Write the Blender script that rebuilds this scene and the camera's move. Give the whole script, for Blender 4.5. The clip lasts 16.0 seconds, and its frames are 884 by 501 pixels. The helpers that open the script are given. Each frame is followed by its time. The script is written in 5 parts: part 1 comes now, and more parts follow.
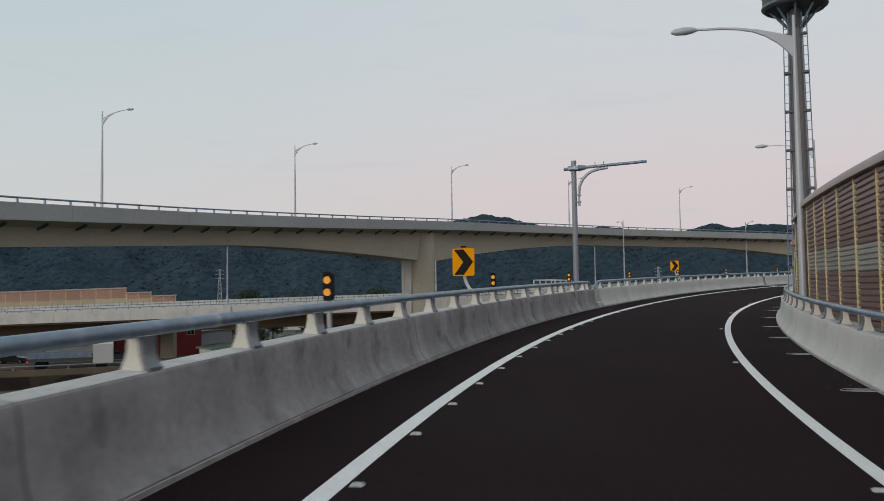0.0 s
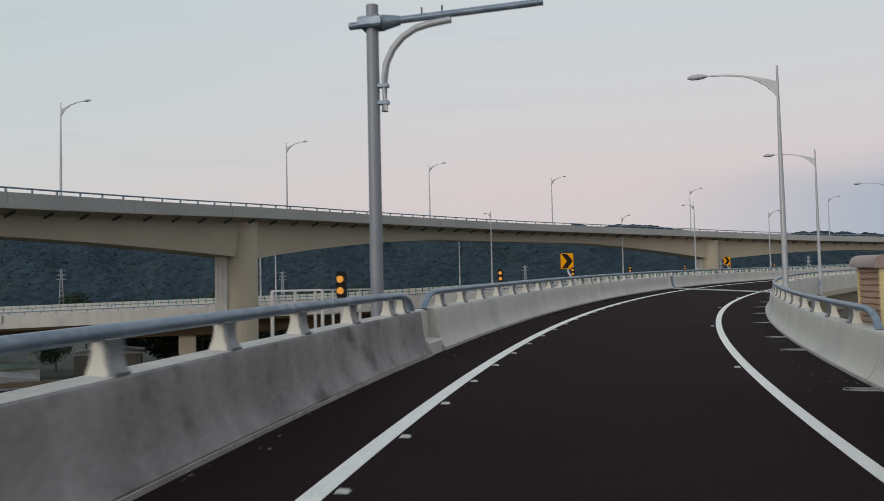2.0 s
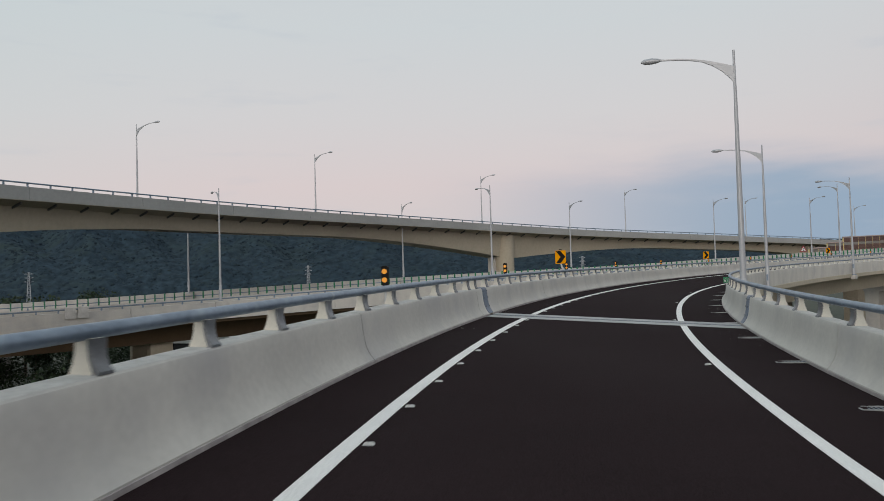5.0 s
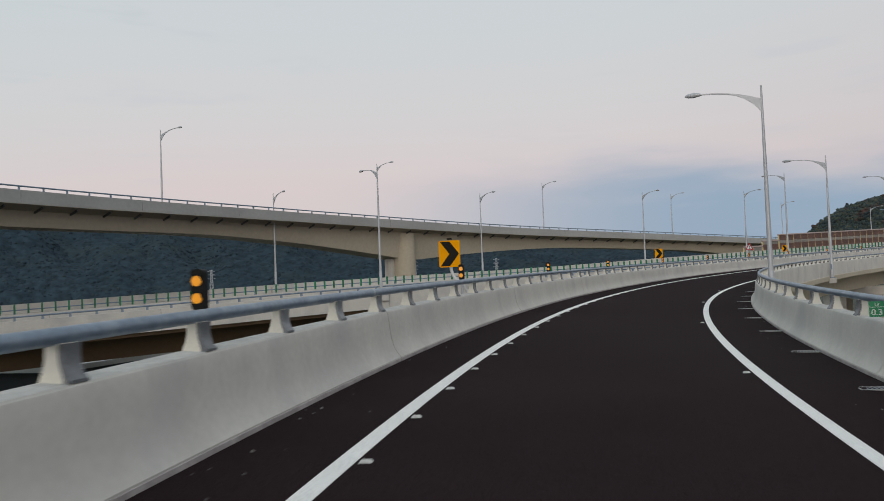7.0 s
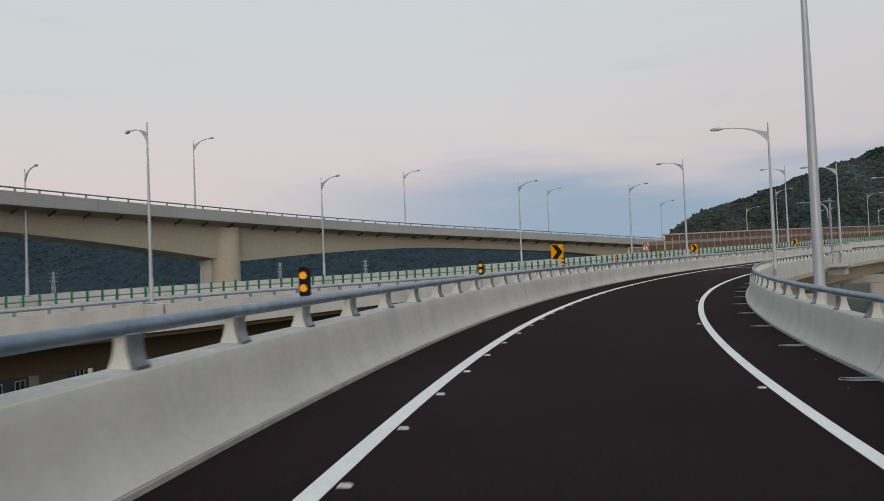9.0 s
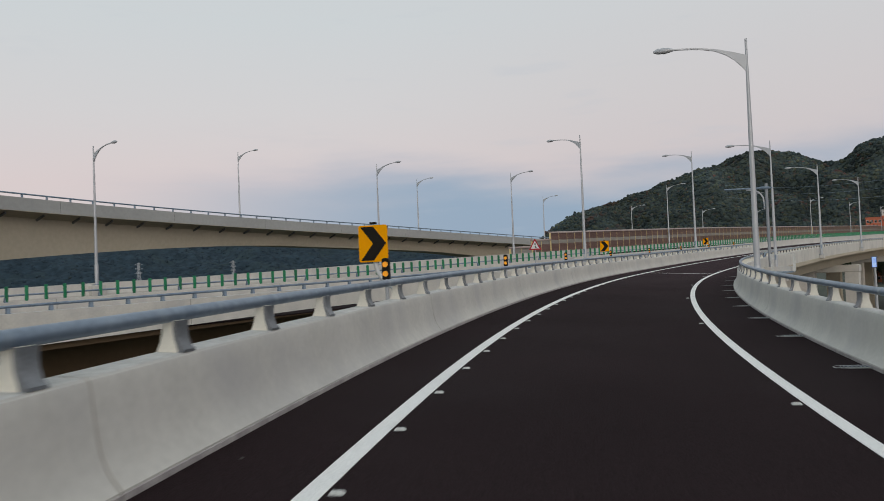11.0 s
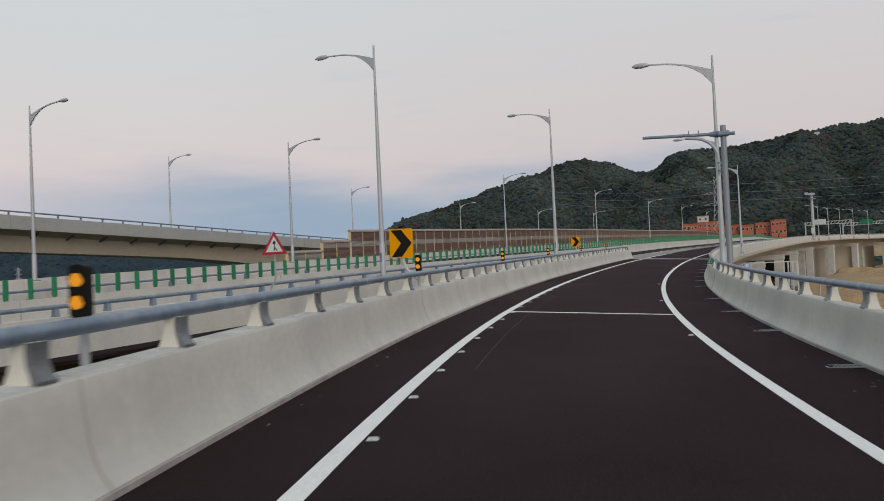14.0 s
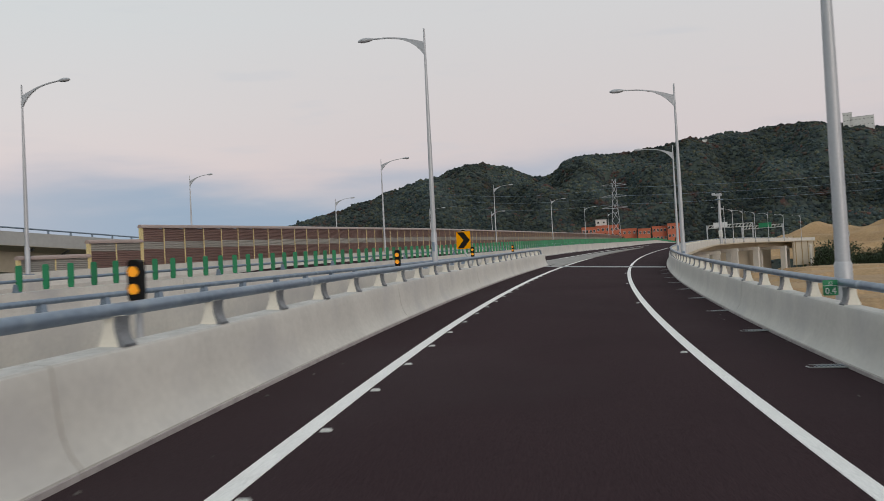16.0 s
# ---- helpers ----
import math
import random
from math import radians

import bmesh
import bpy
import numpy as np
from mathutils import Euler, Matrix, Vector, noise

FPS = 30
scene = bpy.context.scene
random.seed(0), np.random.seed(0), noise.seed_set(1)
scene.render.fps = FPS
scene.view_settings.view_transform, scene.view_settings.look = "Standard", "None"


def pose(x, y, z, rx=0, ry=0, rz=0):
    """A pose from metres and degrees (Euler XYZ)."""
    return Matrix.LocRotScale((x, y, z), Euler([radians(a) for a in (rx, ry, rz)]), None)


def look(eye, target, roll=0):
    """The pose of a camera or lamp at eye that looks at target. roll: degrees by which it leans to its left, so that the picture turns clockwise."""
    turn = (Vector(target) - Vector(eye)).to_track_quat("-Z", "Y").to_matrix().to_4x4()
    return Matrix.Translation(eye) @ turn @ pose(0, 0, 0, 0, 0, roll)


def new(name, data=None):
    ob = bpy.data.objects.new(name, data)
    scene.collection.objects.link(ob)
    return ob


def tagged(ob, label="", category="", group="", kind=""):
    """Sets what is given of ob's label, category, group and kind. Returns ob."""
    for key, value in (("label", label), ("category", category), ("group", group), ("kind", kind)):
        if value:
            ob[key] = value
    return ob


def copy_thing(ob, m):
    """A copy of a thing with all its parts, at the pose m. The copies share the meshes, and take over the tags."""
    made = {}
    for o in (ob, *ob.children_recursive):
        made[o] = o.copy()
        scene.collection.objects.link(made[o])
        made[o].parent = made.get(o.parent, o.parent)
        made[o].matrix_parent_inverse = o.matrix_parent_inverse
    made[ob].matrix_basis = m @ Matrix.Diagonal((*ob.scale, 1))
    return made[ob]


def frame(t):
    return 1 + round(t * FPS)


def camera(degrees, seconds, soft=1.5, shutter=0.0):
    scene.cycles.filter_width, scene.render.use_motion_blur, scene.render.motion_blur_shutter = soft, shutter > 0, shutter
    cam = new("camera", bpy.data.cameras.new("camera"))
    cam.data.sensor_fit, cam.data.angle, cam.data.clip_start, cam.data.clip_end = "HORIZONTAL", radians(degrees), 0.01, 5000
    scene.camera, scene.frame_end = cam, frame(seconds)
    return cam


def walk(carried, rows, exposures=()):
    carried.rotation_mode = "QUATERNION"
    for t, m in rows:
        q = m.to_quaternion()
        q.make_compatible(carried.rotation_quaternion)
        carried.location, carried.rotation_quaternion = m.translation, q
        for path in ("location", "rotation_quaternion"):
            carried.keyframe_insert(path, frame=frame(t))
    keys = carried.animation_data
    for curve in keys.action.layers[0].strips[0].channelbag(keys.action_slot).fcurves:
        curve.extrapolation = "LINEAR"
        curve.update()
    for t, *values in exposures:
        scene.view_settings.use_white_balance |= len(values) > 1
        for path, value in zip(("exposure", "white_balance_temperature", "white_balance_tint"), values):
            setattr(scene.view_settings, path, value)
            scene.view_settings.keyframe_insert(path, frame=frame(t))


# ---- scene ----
# ---- camera and path ----
cam = camera(56.61, 16.0, soft=0.6, shutter=0.2)
PATH = [
    (0.0, (-0.008, -0.000, 1.345), (-0.028, 9.988, 1.851), -0.84),
    (0.5, (0.731, 4.257, 1.418), (1.105, 14.238, 1.916), -0.92),
    (1.0, (1.595, 8.468, 1.503), (2.376, 18.426, 1.999), -1.03),
    (1.5, (2.546, 12.600, 1.586), (3.717, 22.519, 2.076), -1.26),
    (2.0, (3.686, 16.689, 1.689), (5.235, 26.557, 2.159), -1.23),
    (2.5, (4.924, 20.729, 1.770), (6.897, 30.521, 2.238), -1.28),
    (3.0, (6.345, 24.727, 1.865), (8.770, 34.417, 2.332), -1.50),
    (3.5, (7.899, 28.704, 1.977), (10.760, 38.275, 2.429), -1.58),
    (4.0, (9.615, 32.653, 2.069), (12.939, 42.074, 2.515), -1.41),
    (4.5, (11.585, 36.555, 2.163), (15.304, 45.828, 2.581), -1.50),
    (5.0, (13.717, 40.417, 2.262), (17.725, 49.570, 2.665), -1.66),
    (5.5, (15.993, 44.231, 2.361), (20.260, 53.267, 2.762), -1.86),
    (6.0, (18.400, 47.990, 2.458), (22.909, 56.907, 2.863), -2.04),
    (6.5, (20.933, 51.684, 2.549), (25.645, 60.495, 2.940), -2.14),
    (7.0, (23.581, 55.306, 2.627), (28.515, 63.995, 3.028), -2.21),
    (7.5, (26.353, 58.865, 2.732), (31.571, 67.387, 3.127), -2.32),
    (8.0, (29.276, 62.339, 2.815), (34.832, 70.645, 3.199), -2.29),
    (8.5, (32.307, 65.737, 2.896), (38.204, 73.805, 3.260), -2.23),
    (9.0, (35.446, 69.040, 2.983), (41.667, 76.862, 3.348), -2.29),
    (9.5, (38.740, 72.204, 3.071), (45.257, 79.780, 3.427), -2.29),
    (10.0, (42.156, 75.243, 3.158), (48.951, 82.572, 3.506), -2.28),
    (10.5, (45.689, 78.160, 3.243), (52.749, 85.235, 3.578), -2.28),
    (11.0, (49.334, 80.957, 3.327), (56.641, 87.777, 3.646), -2.28),
    (11.5, (53.085, 83.636, 3.417), (60.601, 90.225, 3.758), -2.28),
    (12.0, (56.949, 86.189, 3.522), (64.688, 92.511, 3.860), -2.41),
    (12.5, (60.916, 88.611, 3.626), (68.877, 94.653, 3.954), -2.47),
    (13.0, (64.969, 90.910, 3.731), (73.136, 96.672, 4.045), -2.53),
    (13.5, (69.123, 93.095, 3.832), (77.486, 98.570, 4.135), -2.53),
    (14.0, (73.384, 95.192, 3.933), (81.939, 100.363, 4.238), -2.62),
    (14.5, (77.804, 97.157, 4.046), (86.536, 102.021, 4.352), -2.79),
    (15.0, (82.389, 98.950, 4.157), (91.280, 103.518, 4.460), -2.82),
    (15.5, (87.051, 100.650, 4.272), (96.066, 104.967, 4.573), -2.79),
    (16.0, (91.765, 102.239, 4.392), (100.888, 106.324, 4.687), -2.84),
]
walk(cam, [(t, look(eye, target, roll)) for t, eye, target, roll in PATH], [(0.0, 0.03, 6450, 12), (3.0, 0.05, 6540, 11.5), (9.0, 0.06, 6550, 11.5), (13.0, 0.07, 6600, 12), (16.0, 0.13, 6700, 13)])

# ---- world and light ----
world = bpy.data.worlds.new("dusk_sky")
scene.world = world
world.use_nodes = True
wn, wl = world.node_tree.nodes, world.node_tree.links
wn.clear()
w_out = wn.new("ShaderNodeOutputWorld")
w_bg = wn.new("ShaderNodeBackground")
w_sky = wn.new("ShaderNodeTexSky")
w_sky.sky_type = "NISHITA"
w_sky.sun_disc = False
w_sky.sun_elevation = radians(3)
w_sky.sun_rotation = radians(200)
w_co = wn.new("ShaderNodeTexCoord")
w_sep = wn.new("ShaderNodeSeparateXYZ")
wl.new(w_co.outputs["Generated"], w_sep.inputs[0])


def w_ramp_of(stops):
    r = wn.new("ShaderNodeValToRGB")
    while len(r.color_ramp.elements) < len(stops):
        r.color_ramp.elements.new(0.5)
    for el, (pos, col) in zip(r.color_ramp.elements, stops):
        el.position, el.color = pos, (*col, 1)
    return r


def w_blend(a, b, fac):
    m = wn.new("ShaderNodeMix")
    m.data_type = "RGBA"
    wl.new(fac, m.inputs["Factor"])
    wl.new(a, m.inputs["A"])
    wl.new(b, m.inputs["B"])
    return m.outputs["Result"]


# clear dusk gradient on the west side, slate-blue cloud bank low in the east
w_ramp = w_ramp_of([(0.0, (0.50, 0.50, 0.53)), (0.05, (0.63, 0.59, 0.60)), (0.12, (0.675, 0.60, 0.605)), (0.20, (0.638, 0.632, 0.642)), (0.30, (0.60, 0.645, 0.664)), (1.0, (0.52, 0.60, 0.63))])
wl.new(w_sep.outputs["Z"], w_ramp.inputs[0])
w_west = w_ramp_of([(0.0, (0.52, 0.56, 0.58)), (0.08, (0.63, 0.63, 0.62)), (0.2, (0.57, 0.64, 0.645)), (0.4, (0.50, 0.605, 0.63)), (1.0, (0.44, 0.55, 0.60))])
wl.new(w_sep.outputs["Z"], w_west.inputs[0])
w_side = wn.new("ShaderNodeMapRange")
w_side.interpolation_type = "SMOOTHSTEP"
w_side.inputs["From Min"].default_value, w_side.inputs["From Max"].default_value = 0.25, -0.55
wl.new(w_sep.outputs["X"], w_side.inputs["Value"])
w_far = w_ramp_of([(0.0, (0.48, 0.50, 0.55)), (0.05, (0.55, 0.535, 0.56)), (0.12, (0.605, 0.555, 0.57)), (0.20, (0.61, 0.59, 0.60)), (0.30, (0.60, 0.62, 0.635)), (1.0, (0.52, 0.60, 0.63))])
wl.new(w_sep.outputs["Z"], w_far.inputs[0])
w_dull = wn.new("ShaderNodeMapRange")
w_dull.interpolation_type = "SMOOTHSTEP"
w_dull.inputs["From Min"].default_value, w_dull.inputs["From Max"].default_value = 0.6, 0.95
wl.new(w_sep.outputs["X"], w_dull.inputs["Value"])
w_base = w_blend(w_ramp.outputs[0], w_far.outputs[0], w_dull.outputs[0])
w_clear = w_blend(w_base, w_west.outputs[0], w_side.outputs[0])
w_map = wn.new("ShaderNodeMapping")
w_map.inputs["Scale"].default_value = (1.0, 1.0, 5.5)
wl.new(w_co.outputs["Generated"], w_map.inputs[0])
w_noise = wn.new("ShaderNodeTexNoise")
w_noise.inputs["Scale"].default_value, w_noise.inputs["Detail"].default_value = 3.2, 6
wl.new(w_map.outputs[0], w_noise.inputs["Vector"])
w_add = wn.new("ShaderNodeMath")
w_add.operation = "MULTIPLY_ADD"
w_add.inputs[1].default_value = -0.16
wl.new(w_noise.outputs["Fac"], w_add.inputs[0])
wl.new(w_sep.outputs["Z"], w_add.inputs[2])
w_low = wn.new("ShaderNodeMapRange")
w_low.interpolation_type = "SMOOTHSTEP"
w_low.inputs["From Min"].default_value, w_low.inputs["From Max"].default_value = 0.082, -0.01
wl.new(w_add.outputs[0], w_low.inputs["Value"])
w_east = wn.new("ShaderNodeMapRange")
w_east.interpolation_type = "SMOOTHSTEP"
w_east.inputs["From Min"].default_value, w_east.inputs["From Max"].default_value = 0.34, 0.76
wl.new(w_sep.outputs["X"], w_east.inputs["Value"])
w_mul = wn.new("ShaderNodeMath")
w_mul.operation = "MULTIPLY"
wl.new(w_low.outputs[0], w_mul.inputs[0])
wl.new(w_east.outputs[0], w_mul.inputs[1])
w_bank = wn.new("ShaderNodeRGB")
w_bank.outputs[0].default_value = (0.29, 0.395, 0.52, 1)
w_all = w_blend(w_clear, w_bank.outputs[0], w_mul.outputs[0])
# a few faint wisps above the bank
w_map2 = wn.new("ShaderNodeMapping")
w_map2.inputs["Scale"].default_value = (1.0, 1.0, 6.0)
wl.new(w_co.outputs["Generated"], w_map2.inputs[0])
w_fleck = wn.new("ShaderNodeTexNoise")
w_fleck.inputs["Scale"].default_value, w_fleck.inputs["Detail"].default_value = 8.0, 5
wl.new(w_map2.outputs[0], w_fleck.inputs["Vector"])
w_wisp = wn.new("ShaderNodeMapRange")
w_wisp.interpolation_type = "SMOOTHSTEP"
w_wisp.inputs["From Min"].default_value, w_wisp.inputs["From Max"].default_value = 0.58, 0.78
w_wisp.inputs["To Max"].default_value = 0.22
wl.new(w_fleck.outputs["Fac"], w_wisp.inputs["Value"])
w_wcol = wn.new("ShaderNodeRGB")
w_wcol.outputs[0].default_value = (0.47, 0.53, 0.60, 1)
w_all = w_blend(w_all, w_wcol.outputs[0], w_wisp.outputs[0])
w_mix = wn.new("ShaderNodeMix")
w_mix.data_type = "RGBA"
w_mix.inputs["Factor"].default_value = 0.94
w_scale = wn.new("ShaderNodeMix")
w_scale.data_type, w_scale.blend_type = "RGBA", "MULTIPLY"
w_scale.inputs["Factor"].default_value = 1.0
w_scale.inputs["B"].default_value = (0.1, 0.1, 0.1, 1)
wl.new(w_sky.outputs[0], w_scale.inputs["A"])
wl.new(w_scale.outputs["Result"], w_mix.inputs["A"])
wl.new(w_all, w_mix.inputs["B"])
wl.new(w_mix.outputs["Result"], w_bg.inputs["Color"])
w_bg.inputs["Strength"].default_value = 1.0
wl.new(w_bg.outputs[0], w_out.inputs[0])

sun_data = bpy.data.lights.new("sun", "SUN")
sun_data.energy, sun_data.angle, sun_data.color = 1.0, radians(35), (1.0, 0.9, 0.80)
sun = new("sun", sun_data)
sun.matrix_world = look((0, 0, 60), (60, 62, 38))

# ---- materials ----


def material(name, base, second=None, rough=0.7, metal=0.0, scale=2.0, fine=40.0, bump=0.15, spread=0.5, emit=0.0, streak=False, spec=0.5, grain=0.17, island=0.0, objvar=0.0, third=None, fade=None):
    m = bpy.data.materials.new(name)
    m.use_nodes = True
    nt = m.node_tree
    n, l = nt.nodes, nt.links
    b = n["Principled BSDF"]
    b.inputs["Roughness"].default_value, b.inputs["Metallic"].default_value = rough, metal
    b.inputs["Specular IOR Level"].default_value = spec
    second = second or tuple(c * 0.75 for c in base)
    co = n.new("ShaderNodeTexCoord")
    mp = n.new("ShaderNodeMapping")
    l.new(co.outputs["Object"], mp.inputs[0])
    if streak:
        mp.inputs["Scale"].default_value = (1, 1, 0.12 if streak is True else streak)
    big, small = n.new("ShaderNodeTexNoise"), n.new("ShaderNodeTexNoise")
    big.inputs["Scale"].default_value, small.inputs["Scale"].default_value = scale, fine
    big.inputs["Detail"].default_value, small.inputs["Detail"].default_value = 6, 3
    l.new(mp.outputs[0], big.inputs["Vector"])
    l.new(co.outputs["Object"], small.inputs["Vector"])
    r = n.new("ShaderNodeMapRange")
    r.inputs["From Min"].default_value, r.inputs["From Max"].default_value = 0.5 - spread / 2, 0.5 + spread / 2
    l.new(big.outputs["Fac"], r.inputs["Value"])
    mx = n.new("ShaderNodeMix")
    mx.data_type = "RGBA"
    mx.inputs["A"].default_value, mx.inputs["B"].default_value = (*base, 1), (*second, 1)
    l.new(r.outputs[0], mx.inputs["Factor"])
    r2 = n.new("ShaderNodeMapRange")
    r2.inputs["From Min"].default_value, r2.inputs["From Max"].default_value = 0.3, 0.7
    r2.inputs["To Min"].default_value, r2.inputs["To Max"].default_value = 1 - grain, 1 + grain
    l.new(small.outputs["Fac"], r2.inputs["Value"])
    hv = n.new("ShaderNodeHueSaturation")
    l.new(r2.outputs[0], hv.inputs["Value"])
    l.new(mx.outputs["Result"], hv.inputs["Color"])
    last = hv.outputs[0]
    if third:
        col, size, lo, hi = third
        patch = n.new("ShaderNodeTexNoise")
        patch.inputs["Scale"].default_value, patch.inputs["Detail"].default_value = size, 4
        l.new(co.outputs["Object"], patch.inputs["Vector"])
        r4 = n.new("ShaderNodeMapRange")
        r4.inputs["From Min"].default_value, r4.inputs["From Max"].default_value = lo, hi
        l.new(patch.outputs["Fac"], r4.inputs["Value"])
        m3 = n.new("ShaderNodeMix")
        m3.data_type = "RGBA"
        m3.inputs["B"].default_value = (*col, 1)
        l.new(r4.outputs[0], m3.inputs["Factor"])
        l.new(last, m3.inputs["A"])
        last = m3.outputs["Result"]
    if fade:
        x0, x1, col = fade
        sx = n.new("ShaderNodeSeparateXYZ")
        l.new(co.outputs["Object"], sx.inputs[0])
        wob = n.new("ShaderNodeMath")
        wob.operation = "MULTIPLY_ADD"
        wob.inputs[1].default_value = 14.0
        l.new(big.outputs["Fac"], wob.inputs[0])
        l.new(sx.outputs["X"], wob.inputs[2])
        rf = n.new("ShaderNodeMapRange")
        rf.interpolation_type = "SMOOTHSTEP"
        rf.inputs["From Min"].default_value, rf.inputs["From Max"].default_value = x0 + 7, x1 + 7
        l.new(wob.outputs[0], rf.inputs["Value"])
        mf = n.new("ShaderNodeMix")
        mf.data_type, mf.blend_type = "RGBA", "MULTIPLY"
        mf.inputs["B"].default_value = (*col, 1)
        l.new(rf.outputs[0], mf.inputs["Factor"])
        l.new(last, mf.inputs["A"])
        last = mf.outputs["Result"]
    if objvar or island:
        src = n.new("ShaderNodeObjectInfo").outputs["Random"] if objvar else n.new("ShaderNodeNewGeometry").outputs["Random Per Island"]
        r3 = n.new("ShaderNodeMapRange")
        v = objvar or island
        r3.inputs["To Min"].default_value, r3.inputs["To Max"].default_value = 1 - v, 1 + v
        l.new(src, r3.inputs["Value"])
        h2 = n.new("ShaderNodeHueSaturation")
        l.new(r3.outputs[0], h2.inputs["Value"])
        l.new(last, h2.inputs["Color"])
        last = h2.outputs[0]
    l.new(last, b.inputs["Base Color"])
    if bump:
        bp = n.new("ShaderNodeBump")
        bp.inputs["Strength"].default_value, bp.inputs["Distance"].default_value = bump, 0.02
        l.new(small.outputs["Fac"], bp.inputs["Height"])
        l.new(bp.outputs[0], b.inputs["Normal"])
    if emit:
        b.inputs["Emission Color"].default_value, b.inputs["Emission Strength"].default_value = (*base, 1), emit
    return m


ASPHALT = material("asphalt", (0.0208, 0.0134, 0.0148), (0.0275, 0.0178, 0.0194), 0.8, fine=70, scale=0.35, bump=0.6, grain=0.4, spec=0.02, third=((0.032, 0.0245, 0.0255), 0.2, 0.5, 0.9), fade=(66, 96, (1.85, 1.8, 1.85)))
ASPHALT_DUSTY = material("asphalt_dusty", (0.0430, 0.0315, 0.0322), (0.0560, 0.0425, 0.0420), 0.92, fine=70, scale=0.5, bump=0.6, grain=0.4, spec=0.0)
WHITE_LINE = material("road_paint", (0.90, 0.88, 0.86), (0.82, 0.80, 0.78), 0.6, fine=60, bump=0.2)
CONCRETE = material("pale_concrete", (0.618, 0.59, 0.550), (0.508, 0.486, 0.455), 0.85, scale=1.3, fine=14, bump=0.04, streak=True, spec=0.25, grain=0.05, spread=0.6, third=((0.43, 0.415, 0.415), 0.7, 0.50, 0.8))
# Paler concrete: on barrier tops it paints in the light from the sky.
PALE_TOP = material("pale_top", (0.64, 0.62, 0.60), (0.50, 0.485, 0.465), 0.85, scale=2.5, fine=18, bump=0.06, spec=0.2, grain=0.1, spread=0.4)
KERB = material("foot_strip", (0.47, 0.43, 0.42), (0.27, 0.24, 0.24), 0.9, scale=4.5, fine=25, bump=0.1, grain=0.1)
POST_STEEL = material("grey_post_plate", (0.20, 0.21, 0.225), (0.135, 0.145, 0.16), 0.45, 0.3, scale=9, fine=60, bump=0.03, objvar=0.2)
GIRDER_BROWN = material("brown_girder", (0.125, 0.085, 0.05), (0.10, 0.066, 0.04), 0.7, scale=0.3, fine=4, bump=0.05, spec=0.3, grain=0.06)
CONCRETE_OLD = material("stained_concrete", (0.395, 0.368, 0.372), (0.195, 0.181, 0.184), 0.9, scale=1.7, fine=16, bump=0.1, streak=0.28, spec=0.25, grain=0.12, spread=0.5, third=((0.135, 0.128, 0.128), 2.2, 0.55, 0.75))
CONCRETE_TAN = material("tan_concrete", (0.50, 0.44, 0.345), (0.42, 0.37, 0.29), 0.85, scale=0.15, fine=3, bump=0.05, grain=0.05)
CONCRETE_GREY = material("grey_concrete", (0.40, 0.40, 0.395), (0.33, 0.33, 0.325), 0.85, scale=0.2, fine=4, bump=0.05, grain=0.05)
GALV = material("galvanised_steel", (0.225, 0.285, 0.36), (0.15, 0.20, 0.265), 0.42, 0.35, scale=2.2, fine=24, bump=0.02, grain=0.16, spread=0.35, third=((0.30, 0.36, 0.42), 5.0, 0.52, 0.8))
POLE = material("grey_painted_pole", (0.46, 0.47, 0.50), (0.41, 0.42, 0.45), 0.45, 0.2, scale=2, fine=30, bump=0.0, grain=0.04)
PALE_POST = material("pale_post_paint", (0.62, 0.63, 0.64), (0.52, 0.53, 0.54), 0.45, 0.1, scale=4, bump=0.0, grain=0.04)
DARK_STEEL = material("dark_steel", (0.10, 0.105, 0.11), None, 0.5, 0.5, bump=0.05)
PALE_STEEL = material("pale_galvanised", (0.34, 0.39, 0.44), (0.25, 0.30, 0.35), 0.45, 0.3, scale=8, fine=40, bump=0.02, grain=0.12)
STEEL_BLUE = material("worn_blue_plate", (0.15, 0.19, 0.26), (0.10, 0.13, 0.18), 0.5, 0.2, scale=5, fine=30, bump=0.03, grain=0.15, spread=0.4)
RAIL_POST = material("cast_post", (0.74, 0.71, 0.63), (0.66, 0.635, 0.57), 0.7, scale=6, fine=40, bump=0.02, grain=0.04)
BLACK = material("black_plastic", (0.008, 0.008, 0.008), None, 0.6, bump=0.02, spec=0.15)
AMBER = material("amber_lens", (0.90, 0.36, 0.015), (0.82, 0.30, 0.012), 0.3, scale=20, bump=0.05, emit=0.22)
SIGN_YELLOW = material("sign_yellow", (0.88, 0.36, 0.002), (0.82, 0.325, 0.002), 0.6, scale=3, bump=0.0, grain=0.02, spec=0.03)
SIGN_BLACK = material("sign_black", (0.012, 0.010, 0.009), (0.018, 0.015, 0.012), 0.6, bump=0.0, spec=0.1, grain=0.05)
SIGN_WHITE = material("sign_white", (0.75, 0.75, 0.75), None, 0.5, bump=0.0, spread=2)
SIGN_RED = material("sign_red", (0.45, 0.012, 0.03), None, 0.5, bump=0.0)
SIGN_GREEN = material("sign_green", (0.005, 0.22, 0.09), None, 0.5, bump=0.0)
FENCE_GREEN = material("green_plastic", (0.010, 0.20, 0.085), (0.008, 0.15, 0.065), 0.5, bump=0.02, objvar=0.2)
PANEL_BROWN = material("brown_panel", (0.19, 0.112, 0.095), (0.15, 0.088, 0.075), 0.38, scale=1.2, bump=0.05, objvar=0.12)
PANEL_TAN = material("tan_panel", (0.46, 0.29, 0.21), (0.38, 0.24, 0.17), 0.6, scale=1.2, bump=0.05, objvar=0.1)
